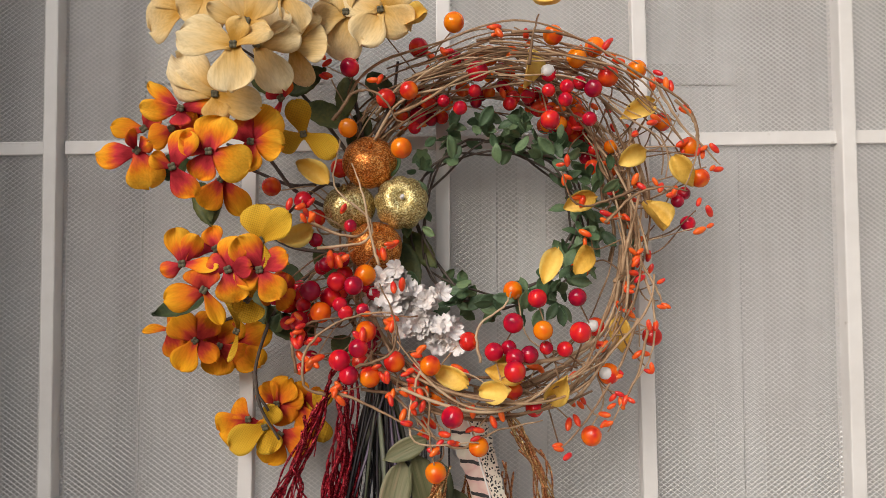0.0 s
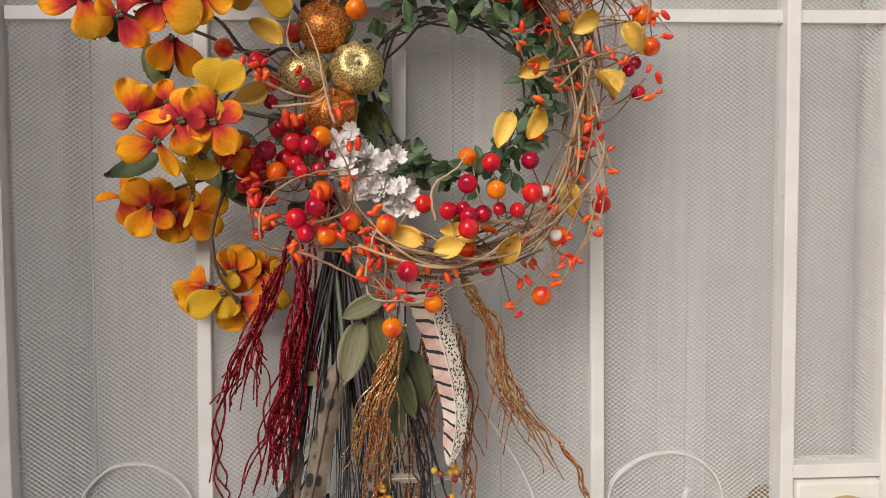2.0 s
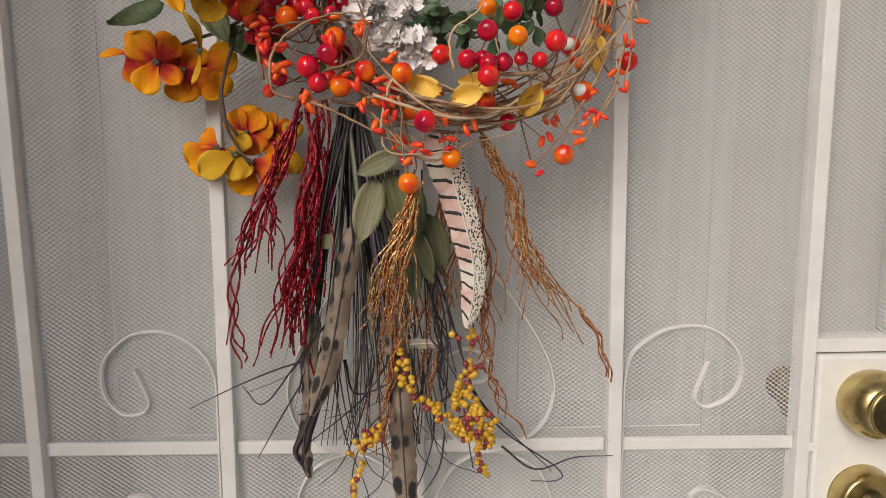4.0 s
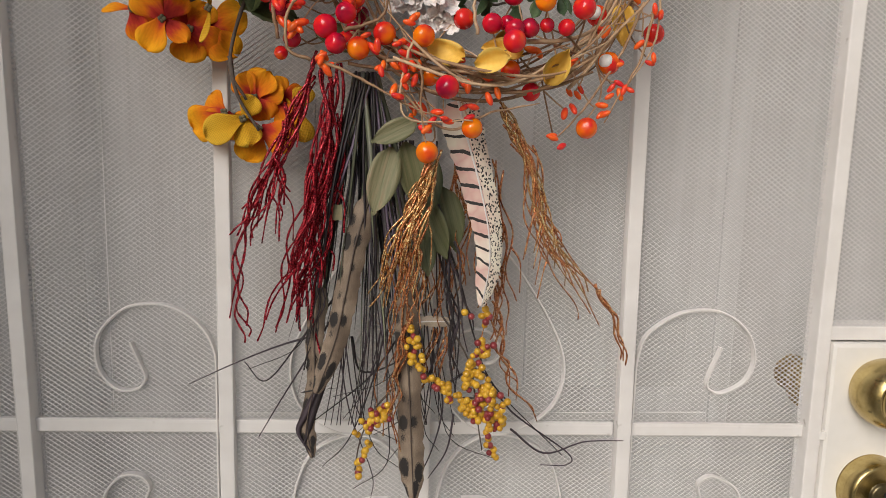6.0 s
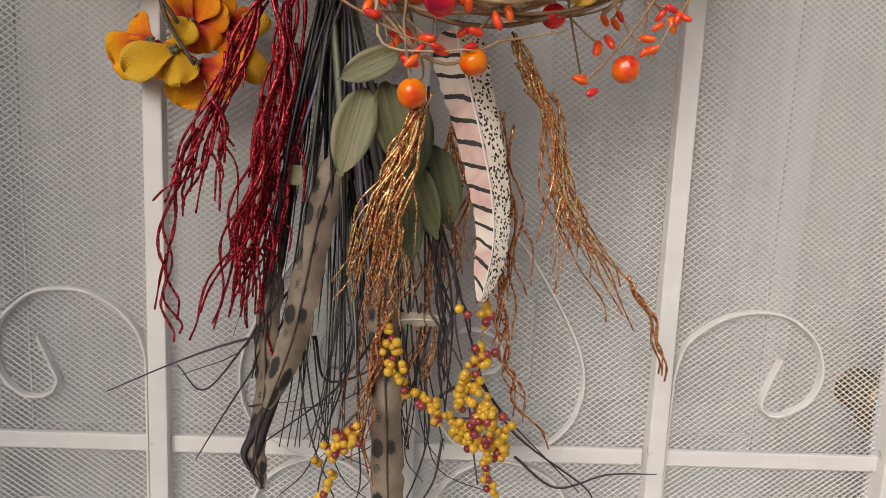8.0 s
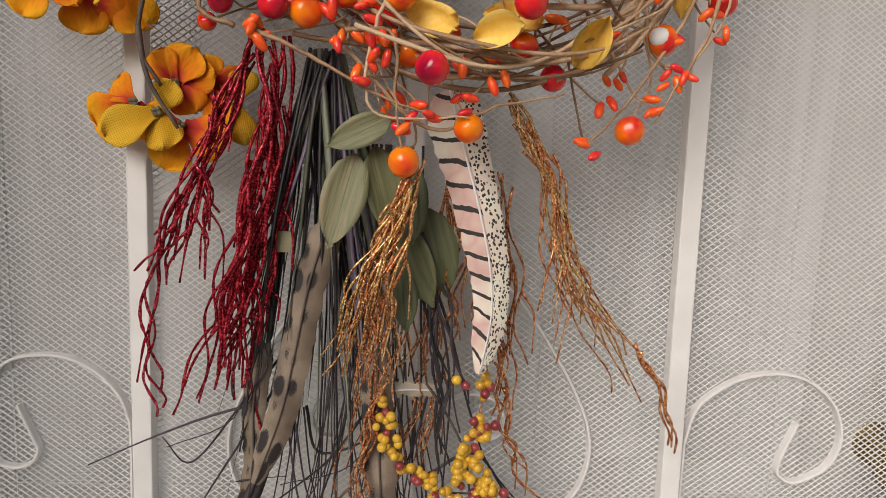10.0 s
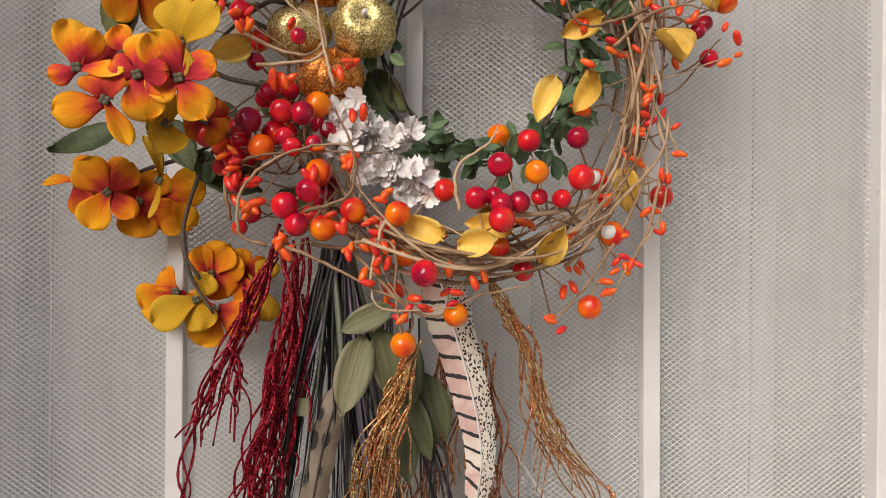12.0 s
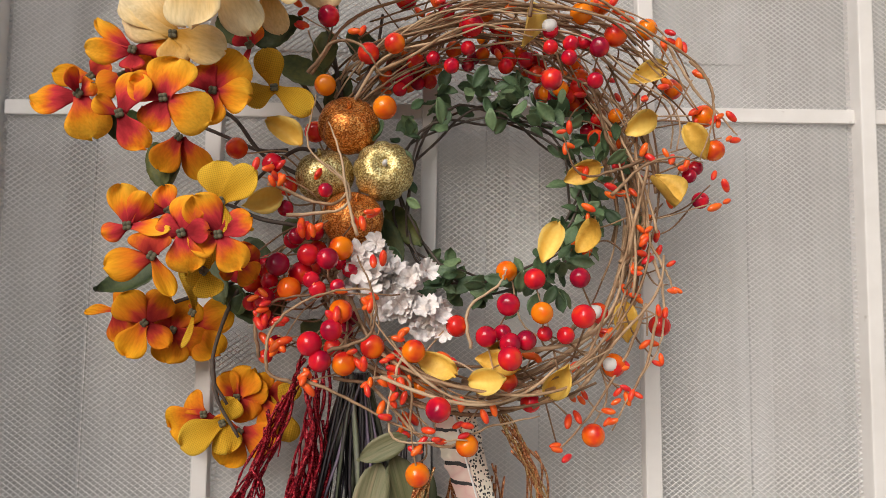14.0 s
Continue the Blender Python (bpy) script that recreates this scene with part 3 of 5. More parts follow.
# loose outer twigs, from the flowers over the top and down the far side
ARC = smooth_line([
    (-0.08, -0.05, 1.423), (-0.056, -0.06, 1.448), (-0.02, -0.07, 1.468), (0.027, -0.08, 1.48), (0.076, -0.08, 1.479), (0.122, -0.08, 1.465),
    (0.16, -0.075, 1.441), (0.187, -0.065, 1.414), (0.197, -0.06, 1.38),
], 6)
for k in range(44):
    i0, span = rng.randrange(0, 26), rng.randrange(14, 30)
    seg = ARC[i0:min(len(ARC), i0 + span):3]
    if len(seg) < 4:
        continue
    off, dy, ph = rng.gauss(-0.006, 0.011), rng.uniform(-0.015, 0.02), rng.uniform(0, 6.28)
    pts = []
    for q, p in enumerate(seg):
        away = Vector((p.x - CX, 0, p.z - CZ)).normalized()
        pts.append(p + away * (off + 0.004 * math.sin(1.3 * q + ph)) + Vector((0, dy + 0.003 * math.sin(q + ph), 0)))
    part("vine", tube("vine", smooth_line(pts, 3), rng.choice((0.0007, 0.0010, 0.0014)), 0.0006, TWIG, 5, 0.15), wreath)
# fine twigs that sweep over the top
for k in range(12):
    a0, f = rng.uniform(2.0, 2.7), rng.uniform(0.85, 1.15)
    sweep, ph, d0 = rng.uniform(0.7, 2.2), rng.uniform(0, 6.28), rng.uniform(-0.03, 0.012)
    pts = [(CX + RX * (f + 0.05 * math.sin(2 * q / 7 + ph)) * math.cos(a0 - sweep * q / 7), ring_depth(a0 - sweep * q / 7) + d0 + 0.006 * math.sin(q + ph),
            CZ + RZ * (f + 0.07 * math.sin(3 * q / 7 + ph)) * math.sin(a0 - sweep * q / 7)) for q in range(8)]
    part("vine", tube("vine", smooth_line(pts, 3), rng.uniform(0.0006, 0.001), 0.0005, TWIG, 5, 0.12), wreath)
# a few thick wrapped stems at the core
for k in range(5):
    a0, f = -2.9 + k * 1.22, rng.uniform(0.93, 1.03)
    pts = [(CX + RX * f * math.cos(a0 + 0.2 * q), ring_depth(a0 + 0.2 * q) + 0.022, CZ + RZ * f * math.sin(a0 + 0.2 * q)) for q in range(9)]
    part("core_stem", tube("core_stem", smooth_line(pts, 3), 0.0026, 0.0018, TWIG, 7, 0.15), wreath)

# curling loose twigs
CURLS = (
    [
    (-0.084, -0.095, 1.419), (-0.067, -0.095, 1.441), (-0.048, -0.095, 1.438), (-0.033, -0.095, 1.418), (-0.015, -0.095, 1.429),
],
    [
    (-0.048, -0.105, 1.309), (-0.054, -0.105, 1.33), (-0.06, -0.105, 1.361), (-0.07, -0.09, 1.387),
],
    [
    (-0.086, -0.11, 1.215), (-0.101, -0.11, 1.223), (-0.099, -0.11, 1.248), (-0.076, -0.11, 1.268), (-0.039, -0.11, 1.274), (-0.037, -0.11, 1.251),
],
    [
    (-0.064, -0.11, 1.235), (-0.039, -0.11, 1.245), (-0.035, -0.11, 1.267), (-0.047, -0.11, 1.296),
],
    [
    (-0.109, -0.1, 1.23), (-0.111, -0.1, 1.255), (-0.094, -0.1, 1.268), (-0.061, -0.1, 1.271), (-0.019, -0.1, 1.271),
],
    [
    (-0.084, -0.1, 1.218), (-0.053, -0.1, 1.205), (-0.02, -0.1, 1.188), (0.005, -0.1, 1.18),
],
    [
    (0.027, -0.1, 1.237), (0.025, -0.1, 1.262), (0.044, -0.1, 1.278), (0.05, -0.1, 1.289),
],
    [
    (0.172, -0.095, 1.435), (0.186, -0.095, 1.42), (0.188, -0.095, 1.396), (0.178, -0.095, 1.366),
],
    [
    (0.159, -0.08, 1.458), (0.181, -0.08, 1.421), (0.202, -0.08, 1.399), (0.212, -0.08, 1.388),
],
    [
    (0.142, -0.085, 1.368), (0.121, -0.085, 1.359), (0.099, -0.085, 1.357), (0.088, -0.085, 1.382),
],
    [
    (0.12, -0.085, 1.342), (0.142, -0.085, 1.363), (0.164, -0.085, 1.37), (0.184, -0.085, 1.367),
],
    [
    (0.142, -0.065, 1.33), (0.159, -0.065, 1.303), (0.168, -0.065, 1.285), (0.17, -0.065, 1.276),
],
    [
    (0.147, -0.075, 1.268), (0.133, -0.075, 1.233), (0.106, -0.075, 1.19), (0.088, -0.075, 1.167),
],
    [
    (0.156, -0.075, 1.268), (0.148, -0.075, 1.229), (0.134, -0.075, 1.203), (0.123, -0.075, 1.181),
],
    [
    (0.155, -0.065, 1.303), (0.163, -0.065, 1.276), (0.16, -0.065, 1.24), (0.139, -0.065, 1.205),
],
    [
    (0.064, -0.1, 1.461), (0.067, -0.1, 1.483), (0.071, -0.1, 1.5),
],
    [
    (-0.036, -0.1, 1.217), (-0.013, -0.1, 1.217), (-0.011, -0.1, 1.188), (-0.007, -0.1, 1.159),
],
    [
    (-0.011, -0.1, 1.237), (-0.021, -0.1, 1.221), (-0.022, -0.1, 1.18), (0.026, -0.1, 1.179),
],
    [
    (-0.109, -0.09, 1.344), (-0.07, -0.09, 1.331), (-0.057, -0.09, 1.344), (-0.083, -0.09, 1.37), (-0.079, -0.09, 1.405),
],
    [
    (-0.094, -0.1, 1.322), (-0.06, -0.1, 1.326), (-0.054, -0.1, 1.341), (-0.069, -0.1, 1.356),
],
    [
    (-0.037, -0.09, 1.211), (0.005, -0.09, 1.173), (0.039, -0.09, 1.185), (0.073, -0.09, 1.193),
],
    [
    (-0.062, -0.09, 1.216), (-0.011, -0.09, 1.211), (0.04, -0.09, 1.215), (0.091, -0.09, 1.235),
],
)
for pts in CURLS:
    part("twig", tube("twig", [q + Vector((rng.uniform(-1, 1), rng.uniform(-1, 1), rng.uniform(-1, 1))) * 0.0005 for q in smooth_line(pts, 7)], 0.0013, 0.0005, TWIG, 6, 0.12), wreath)

# green garland round the inside
leafs = [blade("garland_leaf", 0.0175, 0.0095, GREEN, 6, 4, 1.15, 0.2, 0.18, c, 0.05, q) for q, c in enumerate((0.3, 0.7, -0.4, 0.9))]
GX, GZ, GR = 0.0445, 1.347, 0.0665
for k in range(5):
    pts = []
    for q in range(22):
        a = 2 * math.pi * q / 21 + k
        f = GR * (1 + 0.1 * math.sin(3 * a + 2 * k))
        pts.append((GX + f * math.cos(a), -0.03 + 0.012 * math.sin(5 * a + k), GZ + f * math.sin(a)))
    part("garland_stem", tube("garland_stem", smooth_line(pts, 2), 0.0011, 0.0009, STEM, 5), wreath)
for k in range(290):
    a = rng.uniform(-0.6, 2.6) if k < 180 else rng.uniform(-2.3, -0.4)
    if k > 272:
        a = rng.uniform(2.6, 4.0)
    f = GR * max(0.93, rng.gauss(1.15 if a > -0.3 else 1.03, 0.15))
    p = (GX + f * math.cos(a), -0.022 - rng.uniform(0, 0.042), GZ + f * math.sin(a))
    out = math.degrees(a) + rng.choice((-70, 60, 100, -40, 180)) + rng.uniform(-35, 35)
    leaf, place = rng.choice(leafs), facing(p, out, rng.uniform(-45, 45), rng.uniform(-45, 45)) @ Matrix.Scale(rng.uniform(0.72, 1.15), 4)
    if k % 5 != 4:
        part("garland_leaf", leaf, wreath, place)

# berries
BIG = 0.0081
ball_o, ball_r = ball("orange_berry", BIG, ORANGE), ball("red_berry", BIG * 0.97, RED)


def stalk(p, r=0.0006, mat=TWIG):
    """A thin bent stalk from a berry back into the vines."""
    p = Vector(p)
    a = math.atan2((p.z - CZ) / RZ, (p.x - CX) / RX) + rng.uniform(-0.22, 0.22)
    root = Vector((CX + RX * 1.02 * math.cos(a), ring_depth(a) + rng.uniform(-0.008, 0.015), CZ + RZ * 1.02 * math.sin(a)))
    d = root - p
    if 0.012 < d.length < 0.12:
        bend = Vector((rng.uniform(-1, 1), rng.uniform(0, 0.6), rng.uniform(-1, 1))) * d.length * 0.26
        part("stalk", tube("stalk", smooth_line([p + d * 0.08 + Vector((0, 0.003, 0)), p + d * 0.5 + bend, root], 5), r, r * 1.3, mat, 5, 0.12), wreath)


def berries(name, mesh, spots, vary=0.1):
    for x, y, z, *s in spots:
        m = pose(x, y, z, rng.uniform(50, 130), 0, rng.uniform(-60, 60)) @ Matrix.Scale((s[0] if s else 1.0) * rng.uniform(1 - vary, 1 + vary * 0.5), 4)
        part(name, mesh, wreath, m)
        stalk((x, y, z))


berries("orange_berry", ball_o, [
    (0.008, -0.085, 1.499), (0.084, -0.08, 1.491), (0.125, -0.08, 1.458), (0.149, -0.075, 1.465), (0.1, -0.085, 1.471), (0.117, -0.07, 1.485),
    (0.194, -0.066, 1.405), (0.201, -0.066, 1.38), (-0.027, -0.085, 1.445), (-0.046, -0.07, 1.443), (-0.076, -0.07, 1.419), (-0.033, -0.08, 1.401),
    (-0.136, -0.07, 1.372), (0.056, -0.056, 1.29), (0.108, -0.05, 1.308), (0.072, -0.103, 1.261), (0.019, -0.08, 1.251), (-0.092, -0.095, 1.274),
    (-0.058, -0.095, 1.26), (-0.037, -0.092, 1.237),
])
berries("orange_berry", ball_o, [
    (-0.01, -0.1, 1.235), (-0.055, -0.095, 1.226), (-0.005, -0.085, 1.21), (0.026, -0.092, 1.174), (-0.006, -0.096, 1.156), (0.111, -0.07, 1.177),
    (0.125, -0.07, 1.225), (0.168, -0.043, 1.252), (-0.02, -0.08, 1.217), (0.052, -0.09, 1.215), (-0.06, -0.085, 1.302), (0.037, -0.06, 1.481),
    (0.026, -0.07, 1.465), (0.175, -0.055, 1.428), (-0.164, -0.05, 1.36), (-0.085, -0.05, 1.39), (-0.018, -0.075, 1.228), (0.117, -0.06, 1.261),
    (-0.102, -0.06, 1.348),
])
berries("red_berry", ball_r, [
    (-0.073, -0.085, 1.463), (-0.109, -0.08, 1.36), (0.099, -0.095, 1.259), (0.006, -0.114, 1.2), (-0.02, -0.07, 1.484), (0.009, -0.075, 1.474, 0.8),
    (0.027, -0.08, 1.462), (0.013, -0.075, 1.434, 0.8), (-0, -0.07, 1.441, 0.65), (0.025, -0.07, 1.449, 0.7), (0.112, -0.085, 1.447, 0.95),
    (0.092, -0.09, 1.447, 0.75), (0.091, -0.09, 1.437, 0.75), (0.079, -0.09, 1.444, 0.7), (0.08, -0.09, 1.421, 0.95), (0.109, -0.085, 1.423, 0.75),
    (0.103, -0.08, 1.453, 0.7), (0.08, -0.085, 1.458, 0.8),
])
berries("red_berry", ball_r, [
    (0.072, -0.075, 1.284), (0.099, -0.085, 1.285), (0.052, -0.095, 1.266), (0.051, -0.112, 1.232), (0.063, -0.1, 1.243, 0.95),
    (0.037, -0.1, 1.245, 0.95), (0.076, -0.09, 1.247, 0.7), (0.049, -0.09, 1.247, 0.75), (0.089, -0.09, 1.246, 0.75), (0.068, -0.085, 1.201, 0.95),
    (0.052, -0.105, 1.241, 0.9), (-0.069, -0.105, 1.338, 0.65), (-0.099, -0.08, 1.329, 0.75), (-0.1, -0.095, 1.29),
])
berries("red_berry", ball_r, [
    (-0.081, -0.09, 1.297), (-0.067, -0.1, 1.294), (-0.109, -0.09, 1.268), (-0.107, -0.085, 1.279, 0.75), (-0.077, -0.1, 1.28, 0.8),
    (-0.073, -0.1, 1.274, 0.75), (-0.063, -0.102, 1.248), (-0.077, -0.1, 1.239), (-0.07, -0.1, 1.228), (-0.06, -0.1, 1.276, 0.7),
    (-0.087, -0.08, 1.285), (0.185, -0.06, 1.362, 0.7), (0.193, -0.06, 1.344, 0.85), (0.192, -0.055, 1.369, 0.7), (-0.134, -0.06, 1.286),
    (-0.138, -0.06, 1.289), (-0.111, -0.08, 1.254), (-0.091, -0.08, 1.31, 0.8), (-0.054, -0.08, 1.288, 0.7),
])
for k in range(58):
    a = rng.uniform(0.5, 2.3)
    f = rng.uniform(0.85, 1.1)
    p = (CX + RX * f * math.cos(a), ring_depth(a) - rng.uniform(-0.02, 0.015), CZ + RZ * f * math.sin(a))
    berries("red_berry" if k % 2 else "orange_berry", ball_r if k % 2 else ball_o, [(*p, rng.uniform(0.6, 0.95))])
for k in range(20):
    p = (rng.uniform(-0.125, -0.055), rng.uniform(-0.075, -0.045), rng.uniform(1.215, 1.315))
    berries("red_berry", ball_r, [(*p, rng.uniform(0.65, 0.95))])
chip = ball("bare_patch", 0.0055, CHIP, 12, 8)
for x, y, z in [
    (0.122, -0.074, 1.226), (0.114, -0.064, 1.262), (0.079, -0.087, 1.46),
]:
    part("bare_patch", chip, wreath, pose(x, y, z), "white patch where the berry's skin has flaked")

# small orange buds in twos and threes
bud = ball("bud", 0.0024, PIP, 8, 8, 2.1, 0.0)


def buds(spots, count=3):
    for x, y, z in spots:
        heading = rng.uniform(0, 360)
        stalk((x, y, z), 0.00055)
        for q in range(count):
            p = (x + rng.uniform(-0.0045, 0.0045), y + rng.uniform(-0.004, 0.004), z + rng.uniform(-0.0045, 0.0045))
            part("bud", bud, wreath, pose(*p) @ pose(0, 0, 0, rng.uniform(-35, 35), heading + rng.uniform(-50, 50), 0) @ Matrix.Scale(rng.uniform(0.75, 1.15), 4))


buds([
    (-0.096, -0.08, 1.472), (-0.091, -0.08, 1.461), (-0.057, -0.08, 1.506), (-0.053, -0.08, 1.452), (0, -0.08, 1.476), (0.041, -0.08, 1.498),
    (0.045, -0.08, 1.495), (0.056, -0.08, 1.479), (0.067, -0.08, 1.488), (0.109, -0.08, 1.483), (0.127, -0.08, 1.482), (0.131, -0.08, 1.472),
    (0.164, -0.08, 1.458), (0.164, -0.08, 1.453), (0.17, -0.08, 1.448), (0.187, -0.08, 1.431), (0.163, -0.08, 1.424), (0.145, -0.08, 1.409),
    (0.197, -0.08, 1.397), (0.202, -0.08, 1.398), (0.209, -0.08, 1.388), (0.199, -0.08, 1.339), (0.198, -0.08, 1.355),
], 2)
buds([
    (0.188, -0.07, 1.406), (0.18, -0.07, 1.37), (0.164, -0.07, 1.372), (0.151, -0.07, 1.377), (0.124, -0.07, 1.348), (0.11, -0.07, 1.332),
    (0.104, -0.07, 1.362), (0.093, -0.07, 1.389), (0.091, -0.07, 1.382), (0.148, -0.07, 1.325), (0.152, -0.07, 1.314), (0.149, -0.07, 1.303),
    (0.142, -0.07, 1.294), (0.168, -0.07, 1.28), (0.137, -0.07, 1.274), (0.161, -0.07, 1.26), (0.152, -0.07, 1.243), (0.156, -0.07, 1.228),
], 2)
buds([
    (0.13, -0.075, 1.205), (0.136, -0.075, 1.207), (0.121, -0.075, 1.19), (0.097, -0.075, 1.188), (0.101, -0.075, 1.201), (0.088, -0.075, 1.167),
    (0.128, -0.075, 1.227), (0.116, -0.075, 1.251), (0.095, -0.075, 1.225), (0.072, -0.075, 1.234), (0.036, -0.075, 1.215), (0.015, -0.075, 1.226),
    (0.001, -0.075, 1.213), (-0.012, -0.075, 1.189), (-0.019, -0.075, 1.181),
], 3)
buds([
    (-0.03, -0.1, 1.196), (-0.036, -0.1, 1.211), (-0.017, -0.1, 1.217), (-0.02, -0.1, 1.205), (-0.024, -0.1, 1.227), (-0.078, -0.1, 1.218),
    (-0.08, -0.1, 1.213), (-0.099, -0.1, 1.234), (-0.105, -0.1, 1.255), (-0.099, -0.1, 1.251), (-0.107, -0.1, 1.261), (-0.04, -0.1, 1.265),
    (-0.036, -0.1, 1.267), (-0.021, -0.1, 1.246), (-0.061, -0.1, 1.255), (-0.073, -0.1, 1.276), (-0.082, -0.1, 1.311), (-0.077, -0.1, 1.316),
    (-0.101, -0.1, 1.345), (-0.111, -0.1, 1.356), (0.022, -0.1, 1.184), (0.005, -0.1, 1.182), (-0.005, -0.1, 1.176),
], 3)
buds([
    (-0.103, -0.1, 1.243), (-0.094, -0.1, 1.238), (-0.111, -0.1, 1.272), (-0.057, -0.1, 1.271), (-0.049, -0.1, 1.321), (-0.039, -0.1, 1.326),
    (-0.053, -0.1, 1.23), (0.018, -0.1, 1.2), (0.038, -0.1, 1.194), (-0.04, -0.1, 1.23), (-0.028, -0.1, 1.217), (-0.08, -0.08, 1.354),
    (-0.035, -0.1, 1.296), (-0.104, -0.085, 1.354),
], 2)
for k in range(64):
    a, f = rng.uniform(-0.5, 2.3), rng.uniform(0.9, 1.25)
    buds([(CX + RX * f * math.cos(a), ring_depth(a) - rng.uniform(-0.02, 0.015), CZ + RZ * f * math.sin(a))], 1)

# curled yellow leaves
yleaf = [blade("yellow_leaf", 0.031, 0.017, YLEAF, 10, 6, 0.95, 0.2, c, b, 0.16, q) for q, (c, b) in enumerate(((0.75, 0.9), (0.55, 1.5), (0.6, -1.0), (0.95, 0.6)))]
for k, (x, y, z, spin) in enumerate([
    (0.137, -0.07, 1.427, 20), (0.138, -0.06, 1.392, 30), (0.177, -0.075, 1.396, -60), (0.156, -0.06, 1.36, -75), (0.076, -0.08, 1.295, 65),
    (0.099, -0.075, 1.303, 40), (0.136, -0.06, 1.269, -85), (0.078, -0.09, 1.206, 60), (0.026, -0.1, 1.216, 10), (-0.009, -0.09, 1.232, -20),
    (0.066, -0.085, 1.477, -80), (-0.115, -0.08, 1.39, -35), (-0.03, -0.09, 1.497, -5), (0.069, -0.08, 1.52, -50), (0.04, -0.085, 1.235, 10),
    (-0.102, -0.08, 1.339, 200), (0.031, -0.09, 1.23, -20), (0.094, -0.06, 1.356, 30),
]):
    part("yellow_leaf", yleaf[k % 4], wreath, facing((x, y, z), spin, rng.uniform(-25, 15), rng.uniform(-30, 30)))

# glittered pumpkins
def pumpkin(name, mat, r, ribs=9):
    verts, faces, seg, rings = [], [], 72, 22
    for k in range(rings + 1):
        a = math.pi * k / rings
        for s in range(seg):
            w = 2 * math.pi * s / seg
            g = 1 - 0.085 * math.sin(a) * abs(math.cos(ribs * w / 2)) ** 6
            rr = r * g * math.sin(a) ** 0.85 if 0 < k < rings else 0.0006
            zz = 0.86 * r * math.cos(a) * (1 - 0.22 * math.exp(-(math.sin(a) * 3.2) ** 2))
            verts.append((rr * math.cos(w), rr * math.sin(w), zz))
    for k in range(rings):
        for s in range(seg):
            i, j = k * seg + s, k * seg + (s + 1) % seg
            faces.append((i, i + seg, j + seg, j))
    return shaped(name, verts, faces, mat)


for (x, y, z, tip, side), mat, lab, r in zip([
    (-0.06, -0.055, 1.394, -42, 5), (-0.055, -0.058, 1.325, -58, 20), (-0.077, -0.05, 1.358, -60, -25), (-0.034, -0.055, 1.361, -8, 4),
], (COPPER, COPPER, GOLD, GOLD),
                                             ("copper glitter pumpkin", "copper glitter pumpkin", "gold glitter pumpkin", "gold glitter pumpkin"), (0.0225, 0.0222, 0.0215, 0.0222)):
    pk = part("pumpkin", pumpkin("pumpkin", mat, r), wreath, facing((x, y, z), rng.uniform(0, 40), tip, side), lab)
    part("stalk", tube("stalk", [Vector((0, 0, 0.65 * r)), Vector((0.0002, 0, 0.8 * r)), Vector((0.0006, 0, 0.93 * r))], 0.002, 0.0016, mat if tip < -20 else CHIP, 7), pk)

# cloth flowers: each petal with its own heading, size, lift towards the viewer and turn about its length
CLOTH = {"flame": (FLAME, "orange cloth hydrangea flower with a crimson heart"), "ember": (EMBER, "rust-orange cloth flower"), "burlap": (BURLAP, "yellow burlap flower"), "cream": (CREAM, "cream cloth hydrangea flower")}


def heart_cluster():
    """Four small knots round the middle of a flower."""
    verts, faces = [], []
    for q in range(4):
        w = math.pi * (0.25 + 0.5 * q)
        knot = ball("knot", 0.0017, HEART, 8, 6, 0.8, 0.0)
        n = len(verts)
        verts += [v.co + Vector((0.0016 * math.cos(w), 0.0016 * math.sin(w), 0.0)) for v in knot.vertices]
        faces += [tuple(i + n for i in f.vertices) for f in knot.polygons]
        bpy.data.meshes.remove(knot)
    return shaped("heart", verts, faces, HEART)


heart_mesh = heart_cluster()


def bloom(kind, at, petals):
    mat, text = CLOTH[kind]
    f = part("flower", None, wreath, pose(*at), text)
    for k, (heading, length, width, lift, turn) in enumerate(petals):
        h, e = radians(heading), radians(lift)
        along = Vector((math.cos(h) * math.cos(e), -math.sin(e), math.sin(h) * math.cos(e)))
        face = Vector((0, -1, 0))
        face = Matrix.Rotation(radians(turn), 3, along) @ (face - along * face.dot(along)).normalized()
        side = face.cross(along)
        m = Matrix((along, side, face)).transposed().to_4x4()
        m.translation = along * 0.0008 + Vector((0, -0.0007 * (k % 3), 0))
        bend = rng.uniform(-1.1, 0.2)
        mesh = petal(length * 1.06, width * 1.24, mat, rng.uniform(-0.12, 0.14), bend, rng.uniform(0.05, 0.15), rng.randrange(999))
        part("petal", mesh, f, m)
    part("heart", heart_mesh, f, facing((0, -0.0028, 0), rng.uniform(0, 90)))


